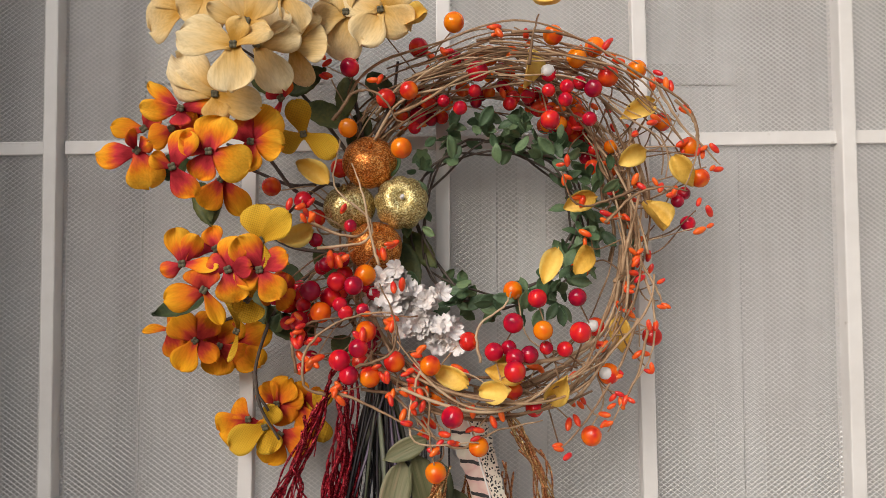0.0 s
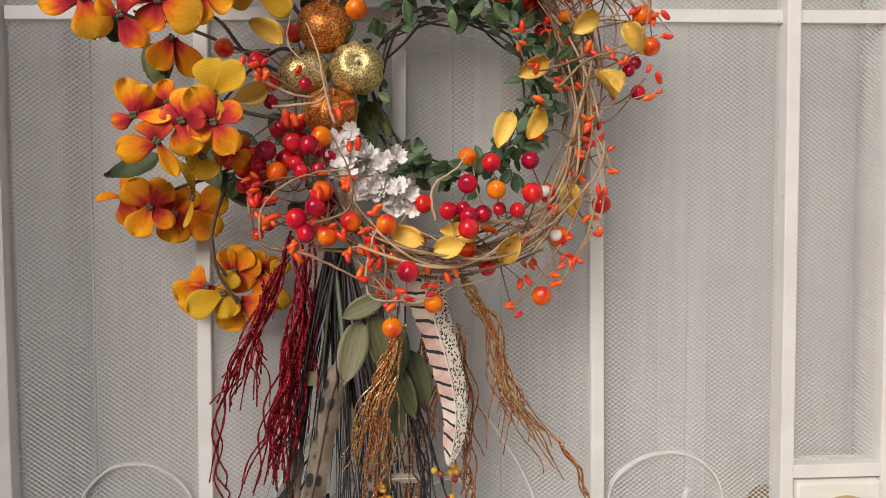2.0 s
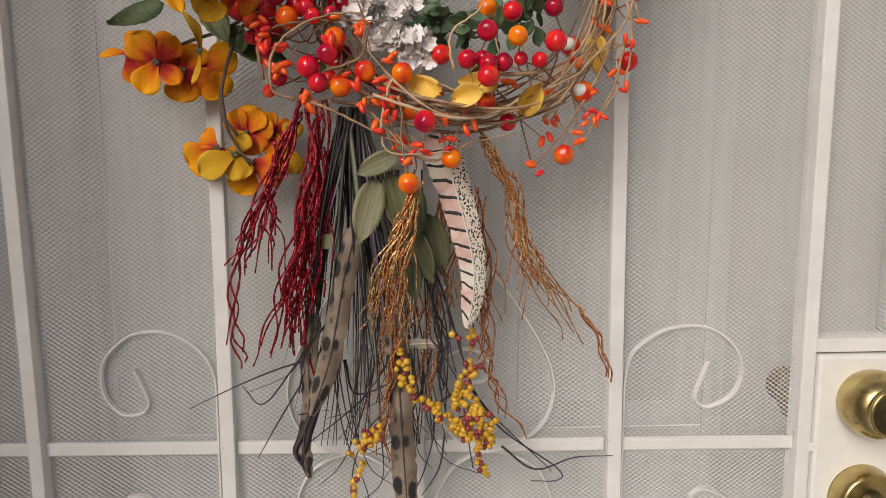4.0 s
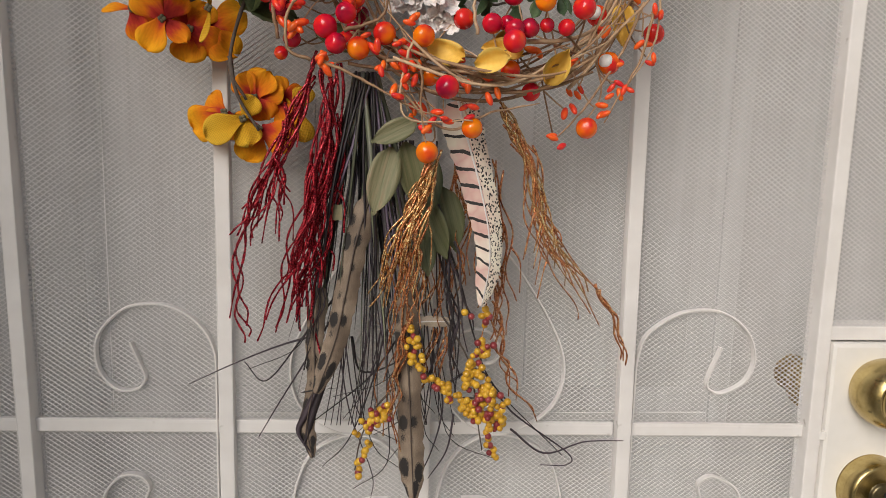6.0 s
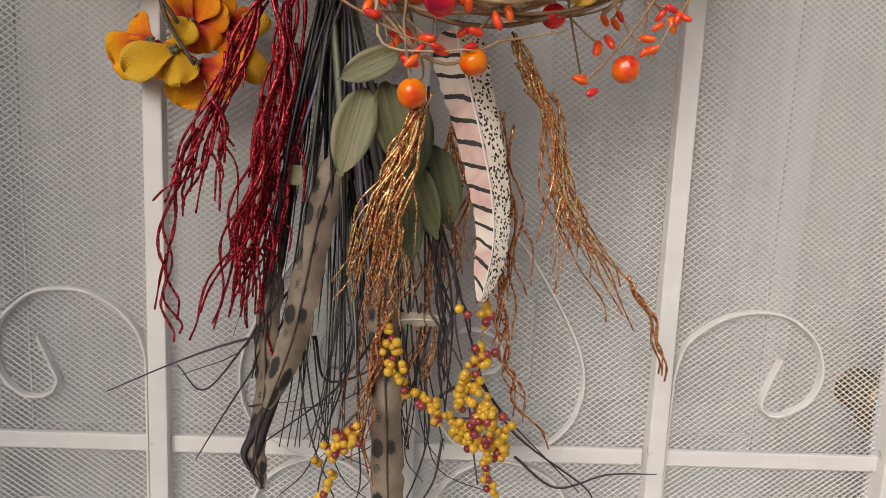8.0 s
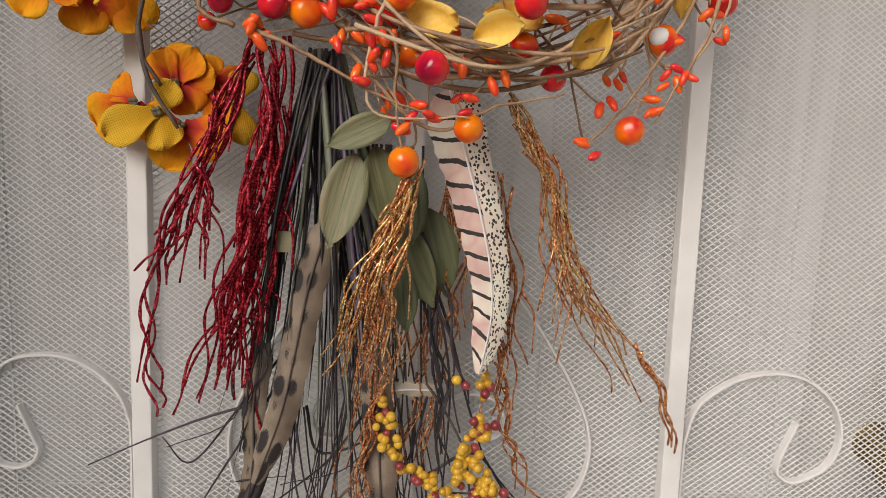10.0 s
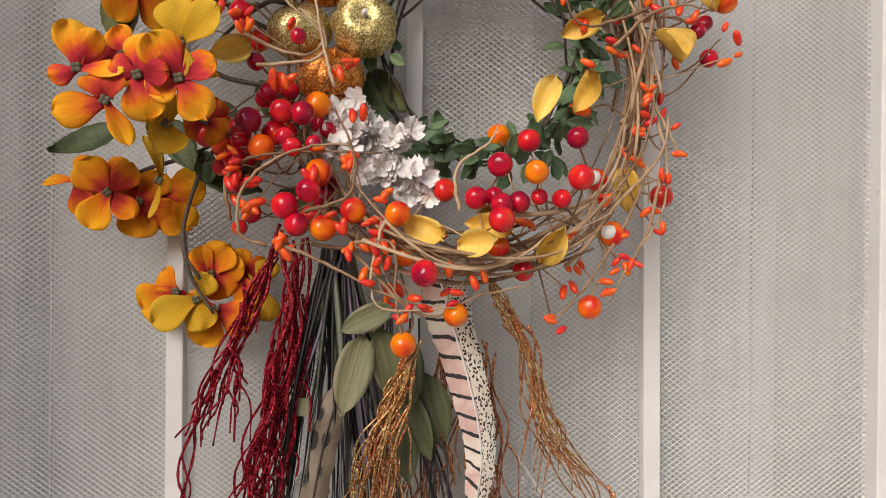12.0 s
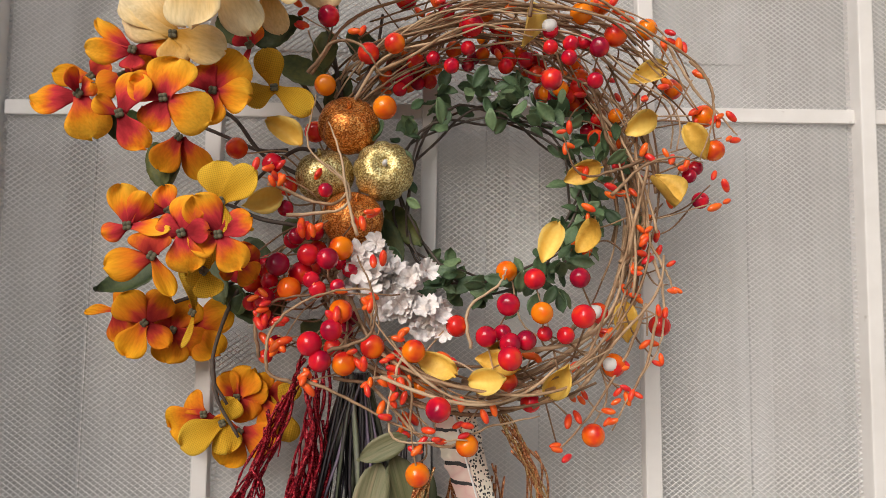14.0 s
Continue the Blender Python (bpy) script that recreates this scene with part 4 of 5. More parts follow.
bloom("cream", (-0.143, -0.15, 1.457), [(166, 0.0367, 0.0252, 8, 10), (-86, 0.0298, 0.0272, 5, 0), (28, 0.0262, 0.0151, 25, -30), (70, 0.0181, 0.0141, 40, 0)])
bloom("cream", (-0.137, -0.14, 1.477), [(160, 0.0257, 0.0154, 20, 20), (55, 0.0247, 0.0206, 10, 0), (-40, 0.0165, 0.0144, 20, 0), (110, 0.0226, 0.0185, 15, 0)])
bloom("cream", (-0.134, -0.125, 1.466), [(-62, 0.035, 0.0223, 5, 0), (16, 0.0297, 0.0191, 15, 10), (60, 0.0319, 0.0234, 5, -10)])
bloom("cream", (-0.112, -0.11, 1.472), [(-78, 0.0307, 0.0164, -5, 15), (5, 0.0241, 0.0285, 5, -15), (75, 0.035, 0.0263, 0, 0), (150, 0.0241, 0.0197, 0, 0)])
bloom("cream", (-0.163, -0.125, 1.43), [(136, 0.0435, 0.0255, 0, 10), (171, 0.0357, 0.0181, 12, -20), (-20, 0.0314, 0.0202, 12, 10), (-85, 0.017, 0.017, 25, 0)])
bloom("cream", (-0.2, -0.09, 1.506), [(200, 0.0342, 0.0296, 0, 10), (75, 0.0251, 0.0251, 0, 0), (-15, 0.0273, 0.0228, 0, 0), (130, 0.0296, 0.0251, 0, 0)])
bloom("cream", (-0.172, -0.12, 1.506), [(200, 0.0258, 0.0236, 10, 0), (-70, 0.0258, 0.0236, 10, 0), (60, 0.0279, 0.0236, 0, 0), (130, 0.0279, 0.0236, 0, 0)])
bloom("cream", (-0.121, -0.12, 1.504), [(-60, 0.0279, 0.0258, 5, 0), (-120, 0.0258, 0.0236, 10, 0), (40, 0.0279, 0.0258, 0, 0), (120, 0.0279, 0.0258, 0, 0)])
bloom("cream", (-0.074, -0.1, 1.5), [(-100, 0.0335, 0.0246, 5, 0), (-170, 0.029, 0.0246, 10, 10), (100, 0.029, 0.0268, 0, 0), (-20, 0.0313, 0.0246, 10, -10)])
bloom("cream", (-0.048, -0.1, 1.502), [(-120, 0.029, 0.0246, 10, 0), (-40, 0.0246, 0.0246, 15, 0), (60, 0.0313, 0.0268, 0, 0), (150, 0.0268, 0.0268, 0, 0)])
bloom("cream", (-0.068, -0.09, 1.529), [(-60, 0.0296, 0.0273, 0, 0), (30, 0.0296, 0.0273, 0, 0), (120, 0.0296, 0.0273, 0, 0), (210, 0.0296, 0.0273, 0, 0)])
bloom("cream", (-0.148, -0.09, 1.54), [(-60, 0.0319, 0.0296, 0, 0), (30, 0.0319, 0.0296, 0, 0), (120, 0.0319, 0.0296, 0, 0), (210, 0.0319, 0.0296, 0, 0)])
bloom("cream", (-0.212, -0.08, 1.537), [(-60, 0.0302, 0.0279, 0, 0), (30, 0.0302, 0.0279, 0, 0), (120, 0.0302, 0.0279, 0, 0), (210, 0.0302, 0.0279, 0, 0)])
bloom("flame", (-0.212, -0.137, 1.387), [(187, 0.0273, 0.0176, 10, 20), (-68, 0.0249, 0.0217, 10, -10), (98, 0.0155, 0.0093, 45, 60), (30, 0.0124, 0.0104, 40, 0)])
bloom("flame", (-0.188, -0.136, 1.376), [(72, 0.0266, 0.0191, 12, -15), (-62, 0.0232, 0.0162, 12, 15), (150, 0.0145, 0.0125, 35, 40)])
bloom("flame", (-0.165, -0.13, 1.388), [(76, 0.0242, 0.0242, 15, 0), (-26, 0.0277, 0.0235, 10, 0), (-112, 0.02, 0.0179, 5, 0), (160, 0.02, 0.0168, 20, 15)])
bloom("flame", (-0.14, -0.115, 1.398), [(48, 0.0271, 0.0217, 12, 0), (126, 0.0217, 0.0195, 10, 0), (-100, 0.0206, 0.0206, 8, 0), (-12, 0.0217, 0.0195, 12, 10)])
bloom("flame", (-0.122, -0.1, 1.434), [(60, 0.0156, 0.0101, 20, 50), (-110, 0.0201, 0.0101, 10, 40), (150, 0.0112, 0.0089, 10, 0)])
bloom("flame", (-0.189, -0.12, 1.421), [(14, 0.0236, 0.0146, 20, 10), (192, 0.0279, 0.0133, 15, -25), (142, 0.0268, 0.0107, 5, 35), (-90, 0.0129, 0.0129, 30, 0)])
bloom("ember", (-0.203, -0.1, 1.411), [(200, 0.0179, 0.0168, 5, 0), (40, 0.0201, 0.0156, 5, 0), (-60, 0.0156, 0.0134, 0, 0)])
bloom("ember", (-0.228, -0.09, 1.413), [(175, 0.0228, 0.0148, 5, 20), (60, 0.0137, 0.0137, 0, 0)])
bloom("ember", (-0.179, -0.1, 1.419), [(150, 0.0156, 0.0134, 5, 0), (-150, 0.0156, 0.0134, 0, 0), (20, 0.0179, 0.0156, 5, 0)])
bloom("ember", (-0.172, -0.08, 1.376), [(-60, 0.0302, 0.0186, 0, 20), (-120, 0.0255, 0.0186, 0, 0)])
bloom("burlap", (-0.107, -0.09, 1.409), [(104, 0.0255, 0.0164, 12, 0), (203, 0.0205, 0.0187, 10, 15), (-26, 0.0269, 0.0164, 10, -10)])
bloom("burlap", (-0.128, -0.13, 1.325), [(104, 0.0263, 0.0179, 12, 10), (38, 0.0269, 0.0179, 10, -10), (-88, 0.0189, 0.0126, 15, 0), (-60, 0.0231, 0.0084, -5, 60)])
bloom("flame", (-0.181, -0.133, 1.309), [(97, 0.0234, 0.015, 12, 10), (207, 0.0136, 0.0104, 20, 0), (2, 0.0251, 0.0115, 15, -35), (60, 0.0209, 0.0125, 5, 30)])
bloom("flame", (-0.162, -0.12, 1.32), [(110, 0.015, 0.0129, 5, 0), (170, 0.0193, 0.0129, 5, 20), (-60, 0.015, 0.015, 0, 0)])
bloom("flame", (-0.148, -0.137, 1.305), [(84, 0.0217, 0.0191, 12, 0), (-80, 0.0224, 0.0191, 12, 0), (165, 0.0145, 0.0145, 20, 0), (10, 0.0145, 0.0124, 25, 0)])
bloom("flame", (-0.128, -0.132, 1.305), [(120, 0.0251, 0.0193, 18, 10), (30, 0.0199, 0.0147, 15, -10), (-55, 0.023, 0.0172, 10, 0), (215, 0.0167, 0.0147, 20, 0)])
bloom("ember", (-0.164, -0.138, 1.291), [(92, 0.0136, 0.0207, 25, 0), (196, 0.0252, 0.0169, 10, 10), (-60, 0.0244, 0.0103, 5, -40)])
bloom("burlap", (-0.142, -0.11, 1.284), [(100, 0.0153, 0.0175, 5, 0), (-75, 0.0153, 0.0164, 5, 0), (190, 0.0131, 0.0131, 0, 0)])
bloom("ember", (-0.126, -0.09, 1.29), [(-40, 0.0137, 0.0159, 10, 0), (60, 0.0137, 0.0137, 0, 0), (200, 0.0137, 0.0137, 0, 0)])
bloom("ember", (-0.202, -0.045, 1.249), [(55, 0.0228, 0.0203, 14, 0), (131, 0.0243, 0.0218, 12, 0), (-116, 0.0243, 0.0193, 10, 0), (-36, 0.0228, 0.0136, 20, -20)])
bloom("ember", (-0.185, -0.035, 1.244), [(60, 0.0239, 0.0202, 5, 0), (-100, 0.0227, 0.0227, 5, 0), (-30, 0.0252, 0.0189, 5, 10), (150, 0.0202, 0.0176, 0, 0)])
bloom("ember", (-0.227, -0.035, 1.257), [(172, 0.0239, 0.0076, 5, 30), (-75, 0.0214, 0.0164, 0, 0), (60, 0.0176, 0.0151, 0, 0), (-20, 0.0176, 0.0176, 0, 0)])
bloom("ember", (-0.175, -0.03, 1.245), [(24, 0.03, 0.0224, 10, 0), (-48, 0.0267, 0.0224, 10, 10), (120, 0.0178, 0.0153, 0, 0)])
bloom("burlap", (-0.167, -0.05, 1.257), [(88, 0.0295, 0.0098, 10, 65), (-100, 0.0233, 0.0098, 0, 50)])
bloom("ember", (-0.162, -0.03, 1.183), [(205, 0.0325, 0.0249, 10, 10), (140, 0.0178, 0.0153, 5, 0), (-60, 0.0229, 0.0203, 0, 0)])
bloom("burlap", (-0.146, -0.038, 1.178), [(206, 0.0296, 0.0201, 18, 15), (-70, 0.0201, 0.0176, 15, -10), (60, 0.0176, 0.015, 5, 0)])
bloom("ember", (-0.135, -0.032, 1.171), [(-20, 0.0253, 0.0233, 16, 0), (-112, 0.0266, 0.0215, 10, 0), (170, 0.0203, 0.0177, 10, 0)])
bloom("ember", (-0.139, -0.028, 1.195), [(62, 0.0214, 0.0209, 12, 0), (128, 0.0191, 0.0179, 10, 0), (-60, 0.0179, 0.0179, 5, 0), (10, 0.0217, 0.0153, 5, 0)])
bloom("ember", (-0.121, -0.024, 1.193), [(15, 0.0206, 0.0167, 5, 0), (100, 0.018, 0.0154, 0, 0), (-60, 0.0206, 0.018, 0, 0)])
bloom("burlap", (-0.106, -0.024, 1.186), [(80, 0.018, 0.0154, 0, 0), (-80, 0.0231, 0.0154, 0, 0), (170, 0.018, 0.0141, 0, 0)])

# white ruffled blossoms
def blossom(seed):
    g = random.Random(seed)
    verts, faces = [], []
    for q in range(5):
        w0 = 2 * math.pi * q / 5 + g.uniform(-0.2, 0.2)
        b0 = len(verts)
        for i in range(5):
            for j in range(5):
                t, s = i / 4, j / 2 - 1
                r = 0.0088 * t
                wd = 0.75 * math.sin(math.pi * (0.15 + 0.7 * t)) * s
                verts.append((r * math.cos(w0 + wd), r * math.sin(w0 + wd), 0.0042 * t * t + 0.0021 * math.sin(8 * s + q) * t + 0.0008 * (q % 2)))
        for i in range(4):
            for j in range(4):
                k = b0 + i * 5 + j
                faces.append((k, k + 5, k + 6, k + 1))
    n = len(verts)
    verts += [(x, y, z - 0.0003) for x, y, z in verts]
    faces += [tuple(v + n for v in f[::-1]) for f in faces]
    return shaped("blossom", verts, faces, BLOSSOM)


bl = [blossom(q) for q in range(4)]
for x, y, z in [
    (-0.04, -0.095, 1.304), (-0.048, -0.095, 1.301), (-0.033, -0.095, 1.299), (-0.027, -0.095, 1.29), (-0.017, -0.095, 1.291), (-0.044, -0.095, 1.286),
    (-0.036, -0.095, 1.283), (-0.051, -0.095, 1.279), (-0.04, -0.095, 1.276), (-0.031, -0.095, 1.277), (-0.021, -0.095, 1.28), (-0.013, -0.095, 1.284),
    (-0.006, -0.095, 1.287), (-0.015, -0.095, 1.275), (-0.021, -0.095, 1.268), (-0.016, -0.095, 1.264), (-0.026, -0.095, 1.263),
    (-0.011, -0.095, 1.277), (0.004, -0.095, 1.264), (0.008, -0.095, 1.258), (-0, -0.095, 1.254), (-0.009, -0.095, 1.249), (0.006, -0.095, 1.249),
    (-0.003, -0.095, 1.26), (-0.034, -0.095, 1.292),
]:
    for q in range(2):
        p = (x * 1.04 + rng.uniform(-0.005, 0.005), y + 0.02 + rng.uniform(-0.007, 0.005), z - 0.0015 + rng.uniform(-0.005, 0.005))
        part("blossom", rng.choice(bl), wreath, facing(p, rng.uniform(0, 360), rng.uniform(-45, 35), rng.uniform(-45, 45)) @ Matrix.Scale(rng.uniform(0.8, 1.15), 4), "white ruffled blossom" if q else "")

# dark leaves behind the flowers
dl = [blade("dark_leaf", 0.05, 0.025, DARKLEAF, 14, 6, 0.8, 0.2, c, b, 0.06, q, notch=0.06) for q, (c, b) in enumerate(((0.1, 0.4), (0.2, 0.8)))]
for k, (x, y, z, spin) in enumerate([
    (-0.089, -0.05, 1.509, -70), (-0.08, -0.05, 1.466, -80), (-0.067, -0.045, 1.438, -100), (-0.111, -0.06, 1.44, -30), (-0.129, -0.06, 1.452, 20),
    (-0.239, -0.05, 1.397, -40), (-0.198, -0.06, 1.376, -60), (-0.186, -0.055, 1.377, -70), (-0.141, -0.05, 1.266, -20), (-0.186, -0.07, 1.288, 218),
    (-0.165, -0.045, 1.298, -60), (-0.062, -0.04, 1.473, -60), (-0.157, -0.06, 1.468, -30), (-0.106, -0.04, 1.326, -50), (-0.134, -0.04, 1.312, -60),
    (-0.079, -0.03, 1.369, -90), (-0.234, -0.05, 1.387, 10), (-0.118, -0.05, 1.288, -80), (-0.09, -0.05, 1.251, -40), (-0.149, -0.035, 1.27, -10),
    (-0.04, -0.03, 1.33, -60), (-0.033, -0.025, 1.338, -40),
]):
    part("dark_leaf", dl[k % 2], wreath, facing((x, y, z), spin, rng.uniform(-20, 20), rng.uniform(-30, 30)) @ Matrix.Scale(0.86, 4))

# stems that carry the flowers
STEMS = (
    [
    (-0.085, -0.05, 1.353), (-0.122, -0.05, 1.372), (-0.146, -0.05, 1.4), (-0.178, -0.05, 1.41),
], [
    (-0.09, -0.05, 1.32), (-0.122, -0.05, 1.325), (-0.15, -0.05, 1.335), (-0.178, -0.05, 1.321),
], [
    (-0.105, -0.045, 1.297), (-0.133, -0.045, 1.279), (-0.147, -0.045, 1.251), (-0.154, -0.045, 1.215), (-0.142, -0.045, 1.192),
],
    [
    (-0.154, -0.045, 1.224), (-0.149, -0.045, 1.196), (-0.133, -0.045, 1.169),
], [
    (-0.106, -0.04, 1.378), (-0.129, -0.04, 1.378), (-0.167, -0.04, 1.393), (-0.215, -0.04, 1.408),
], [
    (-0.106, -0.04, 1.307), (-0.143, -0.04, 1.279), (-0.181, -0.04, 1.265), (-0.209, -0.04, 1.252),
], [
    (-0.076, -0.05, 1.399), (-0.104, -0.05, 1.437), (-0.132, -0.05, 1.466), (-0.169, -0.05, 1.491),
],
    [
    (-0.066, -0.05, 1.413), (-0.075, -0.05, 1.456), (-0.085, -0.05, 1.494), (-0.08, -0.05, 1.523),
], [
    (-0.056, -0.06, 1.416), (-0.042, -0.06, 1.443), (-0.037, -0.06, 1.476),
], [
    (-0.085, -0.05, 1.376), (-0.099, -0.05, 1.376), (-0.122, -0.05, 1.358), (-0.141, -0.05, 1.335),
],
)
for pts in STEMS:
    part("flower_stem", tube("flower_stem", smooth_line(pts, 6), 0.0017, 0.0011, STEM, 6, 0.1), wreath)

# ---- what hangs below ----
def spray(name, mat, spine, count, spread, r=0.0008, start=0.0, fork=0.75):
    """Wavy strands that leave a spine and fan out as they fall."""
    line = smooth_line(spine, 8)
    n = len(line)
    for k in range(count):
        a, b = int(rng.uniform(0, start) * n), int(rng.uniform(0.66, 1.0) * n) - 1
        ph, am, dx, dy = rng.uniform(0, 6.28), rng.uniform(0.0013, 0.0042), rng.gauss(0, spread), rng.gauss(0, spread * 0.6)
        pts = []
        for q in range(a, max(b, a + 4), 2):
            t = q / n
            p = line[min(q, n - 1)]
            pts.append((p.x + dx * (0.22 + 0.78 * t ** 1.1) + am * math.sin(22 * t + ph), min(-0.004, p.y + dy * (0.4 + 0.6 * t)), p.z + am * 0.5 * math.cos(17 * t + ph)))
        if len(pts) < 3:
            continue
        sl = smooth_line(pts, 3)
        part(name, tube(name, sl, r * rng.uniform(0.95, 1.5), r * 0.75, mat, 5, 0.28), wreath)
        if rng.random() < fork:
            at = sl[int(len(sl) * rng.uniform(0.35, 0.75))]
            s = rng.choice((-1, 1))
            ln = rng.uniform(0.015, 0.04)
            tw = [at, at + Vector((s * 0.16 * ln + 0.002, -0.001, -0.35 * ln)), at + Vector((s * 0.22 * ln, -0.002, -ln))]
            part(name, tube(name, smooth_line(tw, 4), r * 1.0, r * 0.65, mat, 5, 0.28), wreath)


spray("red_strand", REDGLIT, [
    (-0.086, -0.05, 1.23), (-0.098, -0.05, 1.199), (-0.118, -0.05, 1.155), (-0.136, -0.05, 1.115), (-0.148, -0.05, 1.088), (-0.149, -0.05, 1.050),
], 10, 0.0075, 0.00095, 0.2)
spray("red_strand", REDGLIT, [
    (-0.124, -0.05, 1.140), (-0.143, -0.05, 1.092), (-0.147, -0.05, 1.045), (-0.141, -0.05, 1.015), (-0.139, -0.05, 0.985),
], 3, 0.004, 0.0009, 0.1, 0.2)
spray("red_strand", REDGLIT, [
    (-0.109, -0.05, 1.195), (-0.116, -0.05, 1.15), (-0.116, -0.05, 1.114), (-0.124, -0.05, 1.077),
], 4, 0.004, 0.0008, 0.2)
spray("red_strand", REDGLIT, [
    (-0.08, -0.06, 1.224), (-0.08, -0.06, 1.177), (-0.085, -0.06, 1.132), (-0.097, -0.06, 1.087), (-0.105, -0.06, 1.046), (-0.115, -0.06, 0.99),
], 17, 0.0115, 0.00105, 0.3)
spray("red_strand", REDGLIT, [
    (-0.074, -0.055, 1.22), (-0.074, -0.055, 1.172), (-0.078, -0.055, 1.123), (-0.091, -0.055, 1.077), (-0.119, -0.055, 1.031),
    (-0.137, -0.055, 0.984),
], 7, 0.009, 0.001, 0.3)
spray("red_strand", REDGLIT, [
    (-0.08, -0.05, 1.212), (-0.089, -0.05, 1.154), (-0.098, -0.05, 1.09), (-0.101, -0.05, 1.029), (-0.1, -0.05, 0.952),
], 6, 0.011, 0.0009, 0.4)
spray("gold_strand", GOLDSTRAND, [
    (0.001, -0.085, 1.158), (-0.009, -0.085, 1.124), (-0.021, -0.085, 1.094), (-0.029, -0.085, 1.054), (-0.037, -0.085, 1.014),
], 12, 0.008, 0.0008, 0.25)
spray("copper_strand", COPSTRAND, [
    (-0, -0.08, 1.154), (-0.011, -0.08, 1.115), (-0.02, -0.08, 1.08), (-0.021, -0.08, 1.04), (-0.026, -0.08, 0.994),
], 14, 0.012, 0.0008, 0.3)
spray("copper_strand", COPSTRAND, [
    (0.051, -0.06, 1.192), (0.066, -0.06, 1.17), (0.079, -0.06, 1.145), (0.087, -0.06, 1.112), (0.096, -0.06, 1.086), (0.117, -0.06, 1.064),
    (0.133, -0.06, 1.040), (0.145, -0.06, 1.012),
], 12, 0.0085, 0.00072, 0.25)
spray("gold_strand", GOLDSTRAND, [
    (0.050, -0.062, 1.194), (0.065, -0.062, 1.166), (0.081, -0.062, 1.125), (0.091, -0.062, 1.092), (0.112, -0.062, 1.062), (0.124, -0.062, 1.035),
], 7, 0.0075, 0.00072, 0.25)
spray("copper_strand", COPSTRAND, [
    (0.132, -0.055, 1.055), (0.150, -0.055, 1.022), (0.158, -0.055, 0.990), (0.167, -0.055, 0.955),
], 3, 0.004, 0.0009, 0.1, 0.1)
spray("copper_strand", COPSTRAND, [
    (0.02, -0.04, 1.152), (0.022, -0.04, 1.11), (0.016, -0.04, 1.072), (0.011, -0.04, 1.033), (0.006, -0.04, 1.004),
], 14, 0.014, 0.0008, 0.3)
spray("copper_strand", COPSTRAND, [
    (0.05, -0.045, 1.151), (0.056, -0.045, 1.1), (0.057, -0.045, 1.053), (0.06, -0.045, 1.014), (0.062, -0.045, 0.979),
], 12, 0.009, 0.0008, 0.3)
spray("copper_strand", COPSTRAND, [
    (0.056, -0.04, 1.042), (0.061, -0.04, 0.998), (0.075, -0.04, 0.962), (0.109, -0.04, 0.92),
], 4, 0.004, 0.0008, 0.2, 0.3)
spray("copper_strand", COPSTRAND, [
    (-0.015, -0.06, 1.03), (-0.02, -0.06, 0.992), (-0.024, -0.06, 0.953), (-0.023, -0.06, 0.904),
], 5, 0.006, 0.0007, 0.2, 0.2)


spray("brown_strand", COPSTRAND, [
    (-0.006, -0.05, 1.112), (-0.014, -0.05, 1.065), (-0.022, -0.05, 1.018), (-0.028, -0.05, 0.969), (-0.034, -0.05, 0.93),
], 8, 0.012, 0.0006, 0.4)
spray("brown_strand", COPSTRAND, [
    (0.016, -0.045, 1.044), (0.013, -0.045, 1.005), (0.007, -0.045, 0.966), (0.004, -0.045, 0.931),
], 7, 0.010, 0.0006, 0.4)
spray("dark_strand", INK, [
    (-0.069, -0.045, 1.167), (-0.078, -0.045, 1.113), (-0.087, -0.045, 1.056), (-0.094, -0.045, 1.008), (-0.105, -0.045, 0.96),
], 9, 0.010, 0.0006, 0.3, 0.3)
spray("dark_strand", INK, [
    (0.001, -0.05, 1.121), (0.014, -0.05, 1.074), (0.022, -0.05, 1.026), (0.024, -0.05, 0.982), (0.028, -0.05, 0.947),
], 8, 0.007, 0.0008, 0.3, 0.2)


# long ribbon grass
def ribbon(name, line, w0, mat, twist=0.0, side=Vector((1, 0, 0))):
    """A thin folded blade of grass along a line, tapering to a point."""
    verts, faces, n = [], [], len(line)
    for k, q in enumerate(line):
        t = k / (n - 1)
        w = w0 * (0.55 + 0.45 * math.sin(math.pi * min(1, t * 1.3 + 0.1))) * (1 - t ** 4) + 0.0002
        a = Matrix.Rotation(twist * t, 3, "Z") @ side
        verts += [q - a * w, q + Vector((0, -0.0007, 0)), q + a * w, q + Vector((0, 0.0006, 0))]
    for k in range(n - 1):
        for s in range(4):
            i, j = 4 * k + s, 4 * k + (s + 1) % 4
            faces.append((i, i + 4, j + 4, j))
    faces += [(0, 1, 2, 3), (4 * n - 1, 4 * n - 2, 4 * n - 3, 4 * n - 4)]
    return shaped(name, verts, faces, mat)


